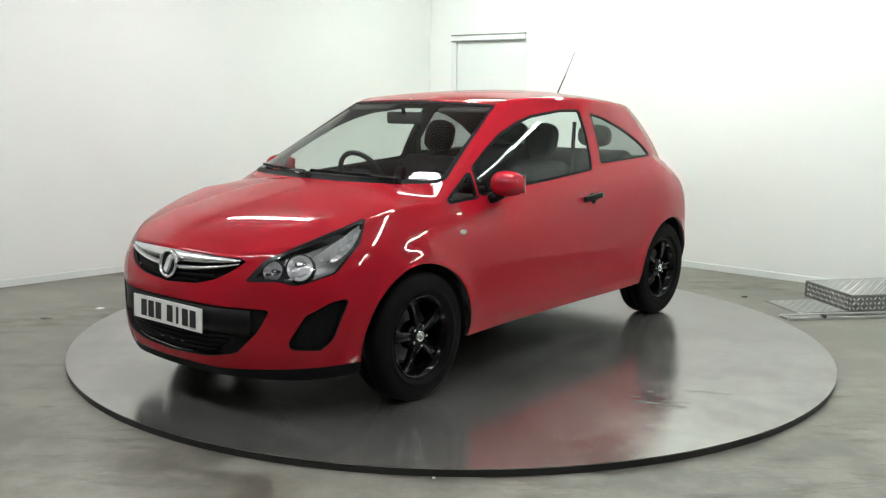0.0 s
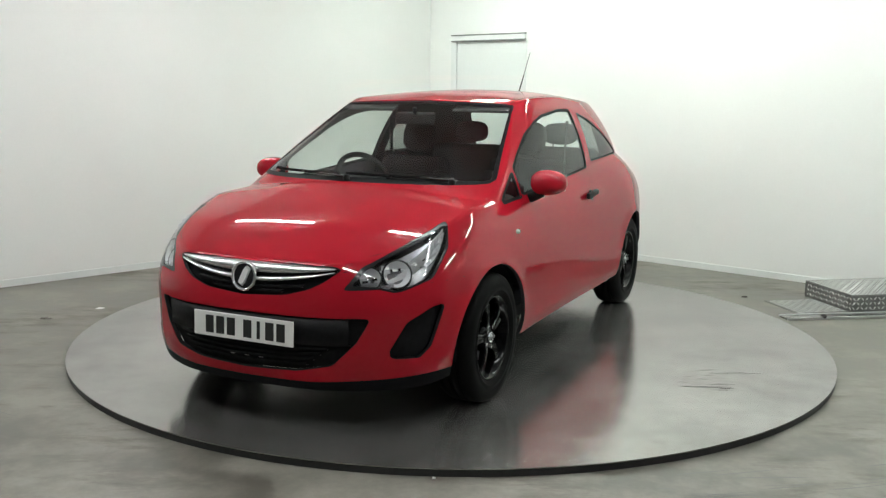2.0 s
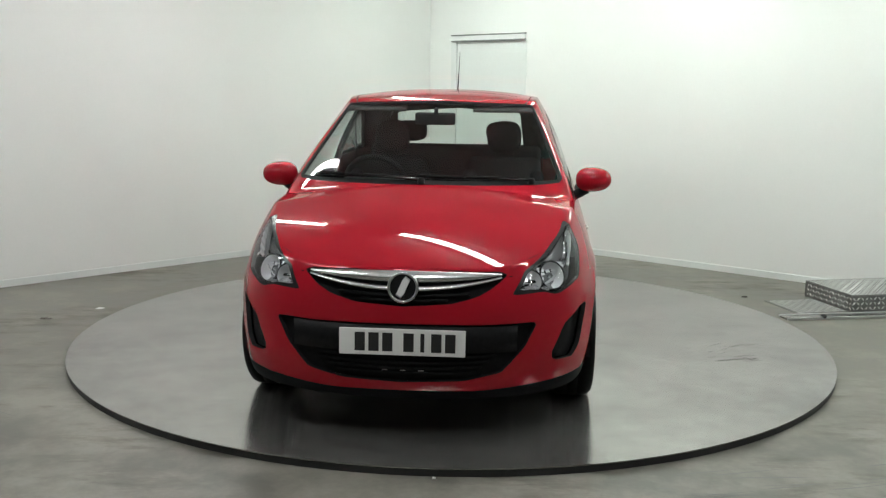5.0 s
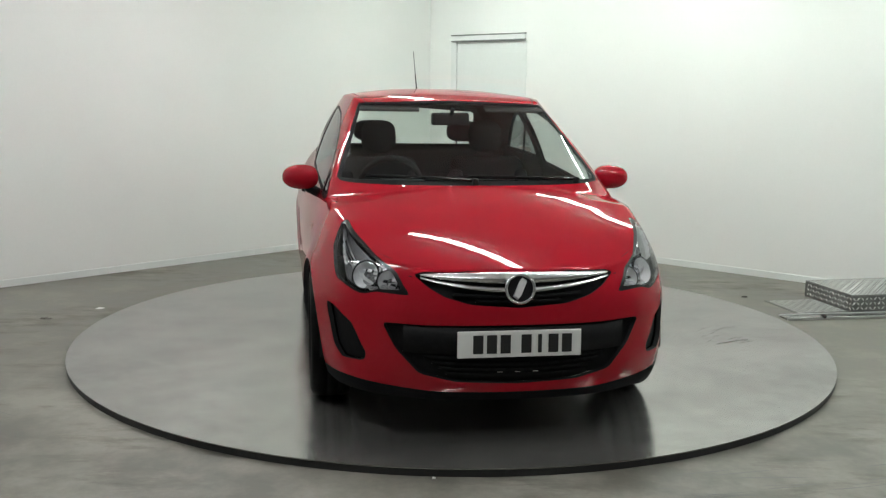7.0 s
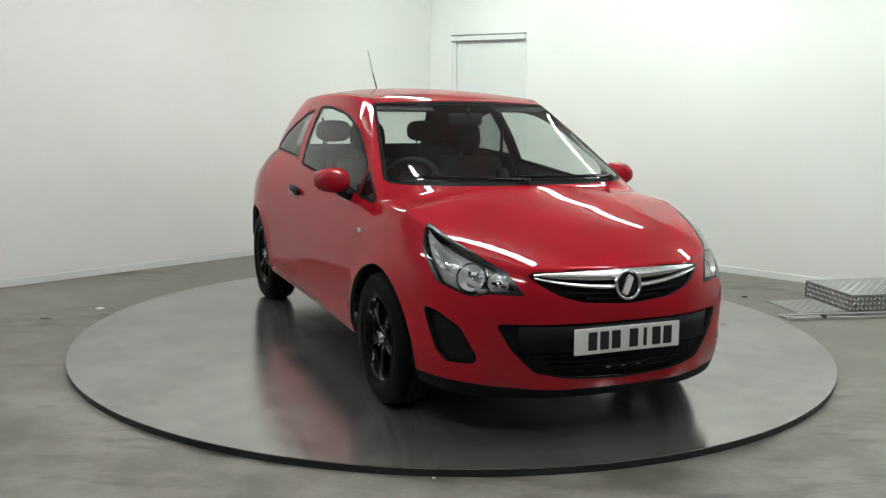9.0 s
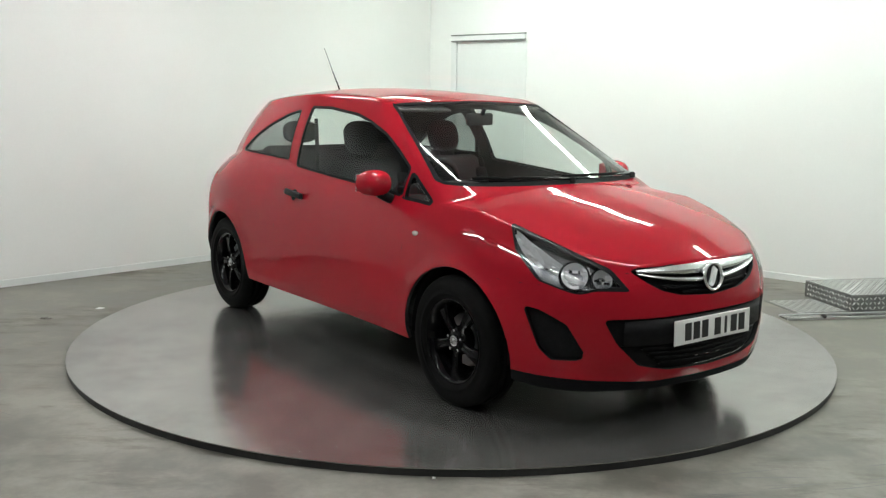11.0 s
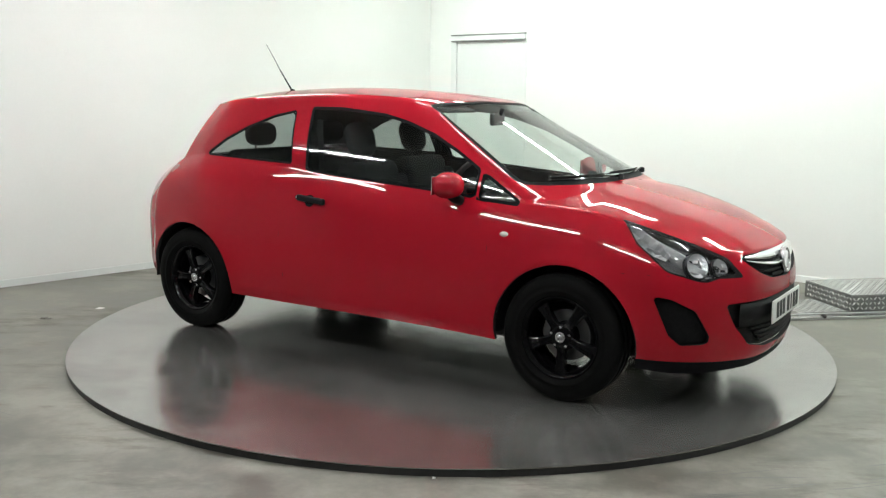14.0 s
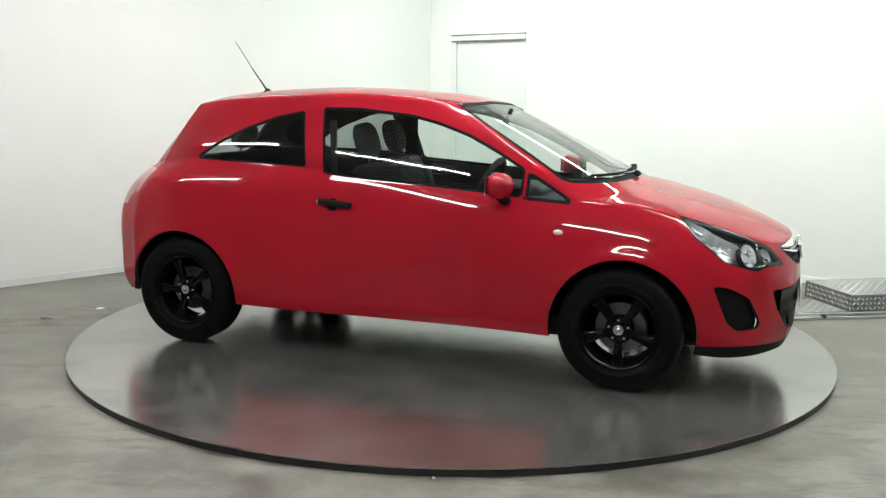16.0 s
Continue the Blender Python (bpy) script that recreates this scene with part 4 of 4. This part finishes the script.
def wheel(x, sgn, turn):
    ob = new("wheel")
    ob.parent = CAR
    ob.matrix_basis = pose(x, sgn * 0.738, TYRE_R, 0, 0, 0 if sgn > 0 else 180) @ Matrix.Rotation(radians(turn), 4, "Y")
    R = TYRE_R
    part("tyre", lathe([(0.196, -0.078), (0.215, -0.088), (0.25, -0.097), (0.285, -0.094), (0.303, -0.08), (R - 0.002, -0.062), (R, -0.03), (R - 0.006, -0.028), (R - 0.006, -0.020), (R, -0.018), (R, 0.018), (R - 0.006, 0.020),
                        (R - 0.006, 0.028), (R, 0.03), (R - 0.002, 0.062), (0.303, 0.08), (0.285, 0.094), (0.25, 0.097), (0.235, 0.095), (0.232, 0.098), (0.226, 0.097), (0.215, 0.088), (0.196, 0.078)], 72, "Y"), RUBBER, ob, "black rubber tyre", smooth=True)
    rim = part("rim", lathe([(0.17, -0.075), (0.2, -0.082), (0.198, -0.07), (0.178, -0.05), (0.172, 0.02), (0.180, 0.055), (0.196, 0.074), (0.203, 0.083), (0.199, 0.086), (0.190, 0.078), (0.176, 0.06), (0.166, 0.02), (0.166, -0.05)], 64, "Y"), RIM_BLACK, ob, "gloss black rim with five broad spokes", smooth=True)
    for k in range(5):
        bm = bmesh.new()
        a = [(0.035, 0.026, 0.058), (0.075, 0.020, 0.066), (0.12, 0.023, 0.068), (0.16, 0.031, 0.064), (0.186, 0.044, 0.060)]
        rows = []
        for r, w, y in a:
            rows.append([bm.verts.new(v) for v in ((-w, y - 0.03, r), (-w, y - 0.004, r), (-w * 0.72, y, r), (-w * 0.2, y - 0.003, r), (w * 0.2, y - 0.003, r), (w * 0.72, y, r), (w, y - 0.004, r), (w, y - 0.03, r))])
        for p, q in zip(rows, rows[1:]):
            for i in range(7):
                bm.faces.new((p[i], p[i + 1], q[i + 1], q[i]))
        part("spoke", bm, RIM_BLACK, rim, at=Matrix.Rotation(2 * math.pi * k / 5, 4, "Y"))
        part("wheel_bolt", lathe([(0.0, 0.072), (0.007, 0.071), (0.008, 0.05)], 8, "Y"), SILVER, rim, "steel wheel bolt", at=Matrix.Rotation(2 * math.pi * (k + 0.5) / 5, 4, "Y") @ pose(0, 0, 0.05))
    part("hub", lathe([(0.0, 0.066), (0.03, 0.066), (0.055, 0.060), (0.07, 0.05), (0.07, 0.0)], 32, "Y"), RIM_BLACK, ob, smooth=True)
    part("hub_cap", lathe([(0.0, 0.078), (0.010, 0.077), (0.012, 0.074), (0.020, 0.074), (0.024, 0.076), (0.027, 0.072), (0.027, 0.06)], 28, "Y"), SILVER, ob, "silver hub cap", smooth=True)
    part("brake_drum", lathe([(0.0, 0.0), (0.125, 0.0), (0.13, -0.01), (0.13, -0.05), (0.0, -0.05)], 40, "Y"), BRAKE, ob, "worn steel brake disc", smooth=False)
    return ob


k = 0
for x in (AX_F, AX_R):
    for sgn in (1, -1):
        wheel(x, sgn, (11, 37, 52, 20)[k])
        k += 1
        # dark liner inside the arch
        prof = [(0.368, 0.80), (0.370, 0.6), (0.36, 0.5), (0.0, 0.5)]
        bm = bmesh.new()
        rows = []
        for j in range(25):
            a = math.pi * (-0.02 + 1.04 * j / 24)
            rows.append([bm.verts.new((x + 0.008 + r * math.cos(a), sgn * y, 0.306 + r * math.sin(a))) for r, y in prof])
        for p, q in zip(rows, rows[1:]):
            for i in range(3):
                bm.faces.new((p[i], p[i + 1], q[i + 1], q[i]))
        part("arch_liner", bm, BLACK_PLASTIC, CAR, "black plastic wheel arch liner", smooth=True)


def mirror(sgn):
    bm = bmesh.new()
    bmesh.ops.create_uvsphere(bm, u_segments=32, v_segments=20, radius=1)
    for v in bm.verts:
        x, y, z = v.co
        sx = 0.085 if x > 0 else 0.045                       # rounded to the front, flat to the back
        taper = 1 - 0.22 * max(0, -y)
        v.co = (math.copysign(abs(x)**0.8, x) * sx, math.copysign(abs(y)**0.82, y) * 0.096, math.copysign(abs(z)**0.85, z) * 0.072 * (1 - 0.22 * (y + 1) / 2 * (1 if z < 0 else 0.6)))
        if sgn < 0:
            v.co.y = -v.co.y
    cap = part("wing_mirror", bm, RED, CAR, "glossy red door mirror cap", smooth=True, at=pose(0.60, sgn * 0.866, 1.004, 0, 0, sgn * -6))
    bm = box((-0.004, -0.07, -0.045), (0.0, 0.07, 0.045), 0.0015)
    part("mirror_glass", bm, CHROME, cap, "mirror glass", at=pose(-0.043, 0, 0))
    part("mirror_foot", merge(tube([(0.035, sgn * -0.10, -0.085), (0.02, sgn * -0.07, -0.07), (0.01, sgn * -0.035, -0.05)], 0.026, 12)), BLACK_PLASTIC, cap, "black plastic mirror foot", smooth=True)
    part("mirror_sail", box((0.05, sgn * -0.128 - 0.010, -0.085), (0.13, sgn * -0.128 + 0.010, -0.015), 0.009), BLACK_PLASTIC, cap, "black plastic sail panel")


for sgn in (1, -1):
    mirror(sgn)

aerial = part("aerial", tube([(-1.195, 0, 1.462), (-1.225, 0, 1.503), (-1.30, 0, 1.60)], 0.006, 8, 0.6), BLACK_PLASTIC, CAR, "thin black roof aerial", smooth=True)
part("aerial_rod", tube([(-1.30, 0, 1.60), (-1.355, 0, 1.68), (-1.42, 0, 1.768)], 0.0034, 8, 0.7), ROD, aerial, "thin grey rod")
part("aerial_foot", lathe([(0.028, 0.0), (0.024, 0.012), (0.012, 0.026), (0.0, 0.03)], 20), BLACK_PLASTIC, aerial, smooth=True, at=pose(-1.19, 0, 1.447))


def wiper(y0, y1, name):
    """An arm from its pivot in the scuttle, with the blade laid along the foot of the screen."""
    def on(y, up):
        p, n = skin((3, y, 1.028 + 0.3 * up), (-1, 0, 0))
        return p + n * 0.011
    ob = part(name, tube([on(y0, 0) + Vector((0.02, 0, -0.004)), on(y0 + (y1 - y0) * 0.2, 0.006), on(y0 + (y1 - y0) * 0.62, 0.022)], 0.008, 8, 0.6), GLOSS_BLACK, CAR, "black wiper arm", smooth=True)
    part("wiper_blade", tube([on(y0 + (y1 - y0) * f, 0.012 + 0.022 * f) for f in (0.12, 0.3, 0.5, 0.7, 0.9, 1.05)], 0.0075, 6), RUBBER, ob, "black rubber wiper blade")
    part("wiper_pivot", lathe([(0.017, -0.01), (0.017, 0.012), (0.010, 0.02), (0, 0.021)], 14), BLACK_PLASTIC, ob, smooth=True, at=Matrix.Translation(on(y0, 0) + Vector((0.025, 0, -0.012))))


wiper(0.52, -0.02, "wiper")
wiper(-0.02, -0.52, "wiper")


# ---- cabin ----
def soft_box(lo, hi, r, m=None):
    return box(lo, hi, r, m, 4)


# the lower box is added out of sight, to darken the plate under the car
part("floor_pan", merge(box((-1.70, -0.60, 0.215), (1.62, 0.60, 0.25), 0.01), box((-1.1, -0.46, 0.165), (1.45, 0.46, 0.214), 0.02)), BLACK_PLASTIC, CAR, "dark underbody with an added unseen lower block")
part("cabin_floor", box((-1.55, -0.70, 0.27), (1.0, 0.70, 0.33)), CABIN, CAR)
part("engine_bay", box((0.98, -0.52, 0.25), (1.85, 0.52, 0.70), 0.02), CABIN, CAR, "dark engine bay behind the grille")
part("bulkhead", box((0.93, -0.64, 0.3), (0.97, 0.64, 0.95)), CABIN, CAR)
dash = part("dashboard", merge(soft_box((0.50, -0.68, 0.62), (1.00, 0.68, 0.93), 0.07), soft_box((0.45, -0.56, 0.80), (0.75, -0.16, 0.985), 0.05), soft_box((0.42, -0.14, 0.35), (0.70, 0.14, 0.90), 0.04)), CABIN, CAR, "charcoal dashboard with binnacle", smooth=True)
for sgn in (1, -1):
    part("dash_vent", lathe([(0.04, 0.0), (0.046, 0.006), (0.05, 0.0)], 24), SILVER, dash, smooth=True, at=pose(0.494, sgn * 0.57, 0.86, 0, -90, 0))
bm = lathe([(0.172 + 0.016 * math.cos(a), 0.016 * math.sin(a)) for a in np.linspace(0, 2 * math.pi, 11)], 40)
WHEEL_AT = pose(0.40, -0.36, 0.945, 0, -64, 0)
steer = part("steering_wheel", bm, CABIN, CAR, "black steering wheel", smooth=True, at=WHEEL_AT)
part("wheel_boss", merge(soft_box((-0.055, -0.07, -0.03), (0.06, 0.07, 0.018), 0.02), soft_box((-0.02, -0.165, -0.015), (0.025, 0.165, 0.008), 0.006), soft_box((-0.165, -0.02, -0.015), (0.0, 0.02, 0.008), 0.006)), CABIN, steer, smooth=True)
part("steering_column", tube([(0.42, -0.36, 0.93), (0.70, -0.36, 0.80)], 0.04, 12), CABIN, steer, at=WHEEL_AT.inverted())


def pillow(c, half, power=0.62):
    """A plump cushion: a ball squared off by its power."""
    bm = bmesh.new()
    bmesh.ops.create_uvsphere(bm, u_segments=28, v_segments=18, radius=1)
    for v in bm.verts:
        v.co = [c[i] + math.copysign(abs(v.co[i])**power, v.co[i]) * half[i] for i in range(3)]
    return bm


def seat(y, x):
    ob = new("seat")
    ob.parent = CAR
    ob.matrix_basis = pose(x, y, 0)
    part("cushion", soft_box((-0.24, -0.25, 0.36), (0.30, 0.25, 0.55), 0.06), FABRIC, ob, "charcoal fabric seat cushion", smooth=True)
    lean = pose(-0.20, 0, 0.48, 0, -17, 0)
    part("backrest", merge(soft_box((-0.07, -0.24, 0.0), (0.07, 0.24, 0.60), 0.06), soft_box((-0.05, -0.26, 0.08), (0.10, -0.17, 0.5), 0.035), soft_box((-0.05, 0.17, 0.08), (0.10, 0.26, 0.5), 0.035)), FABRIC, ob, "charcoal fabric backrest", smooth=True, at=lean)
    part("headrest", pillow((0.0, 0, 0.735), (0.052, 0.112, 0.105), 0.7), FABRIC, ob, "charcoal headrest", smooth=True, at=lean)
    for s in (-0.06, 0.06):
        part("headrest_post", tube([(0, s, 0.57), (0, s, 0.68)], 0.006, 8), CABIN, ob, at=lean)
    return ob


seat(0.36, -0.05)
seat(-0.36, 0.08)
bench = part("rear_bench", merge(soft_box((-1.05, -0.62, 0.34), (-0.55, 0.62, 0.58), 0.05), soft_box((-1.20, -0.62, 0.5), (-1.03, 0.62, 1.10), 0.05)), FABRIC, CAR, "charcoal fabric rear bench", smooth=True)
for y in (0.34, -0.34):
    part("rear_headrest", pillow((-1.155, y, 1.19), (0.045, 0.125, 0.075), 0.7), FABRIC, bench, "charcoal rear headrest", smooth=True)
    part("headrest_post", tube([(-1.155, y - 0.05, 1.06), (-1.155, y - 0.05, 1.13)], 0.006, 8), CABIN, bench)
part("parcel_shelf", box((-1.62, -0.60, 0.985), (-1.22, 0.60, 1.0)), CABIN, CAR)
rear_view = part("rear_view_mirror", soft_box((-0.02, -0.115, -0.035), (0.015, 0.115, 0.035), 0.014), CABIN, CAR, "black rear-view mirror", smooth=True, at=pose(0.40, -0.02, 1.315, 0, 0, 15))
part("mirror_stalk", tube([(0.015, 0, 0.02), (0.03, 0, 0.06)], 0.012, 8), CABIN, rear_view, smooth=True)
for y in (0.36, -0.36):
    part("sun_visor", soft_box((-0.09, -0.17, -0.008), (0.09, 0.17, 0.008), 0.007), HEADLINER, CAR, "grey folded sun visor", at=pose(0.27, y, 1.385, 0, 17, 0))
for sgn in (1, -1):
    part("belt", box((-0.02, -0.002, 0.0), (0.02, 0.002, 0.62)), CABIN, CAR, "dark seat belt", at=pose(-0.42, sgn * 0.60, 0.68, sgn * -2, 0, 0))


def motions():
    rows_table, rows_car = [], []
    for k in range(33):
        t = k * 0.5
        a = 4.0426 + 0.1208 * t - 0.0001 * t * t
        rows_table.append((t, pose(0, 0, 0, 0, 0, math.degrees(a))))
        x, y = -0.0478, -0.0594
        rows_car.append((t, pose(x * math.cos(a) - y * math.sin(a), x * math.sin(a) + y * math.cos(a), 0, 0, 0, math.degrees(a))))
    walk(TABLE, rows_table)
    walk(CAR, rows_car)


motions()
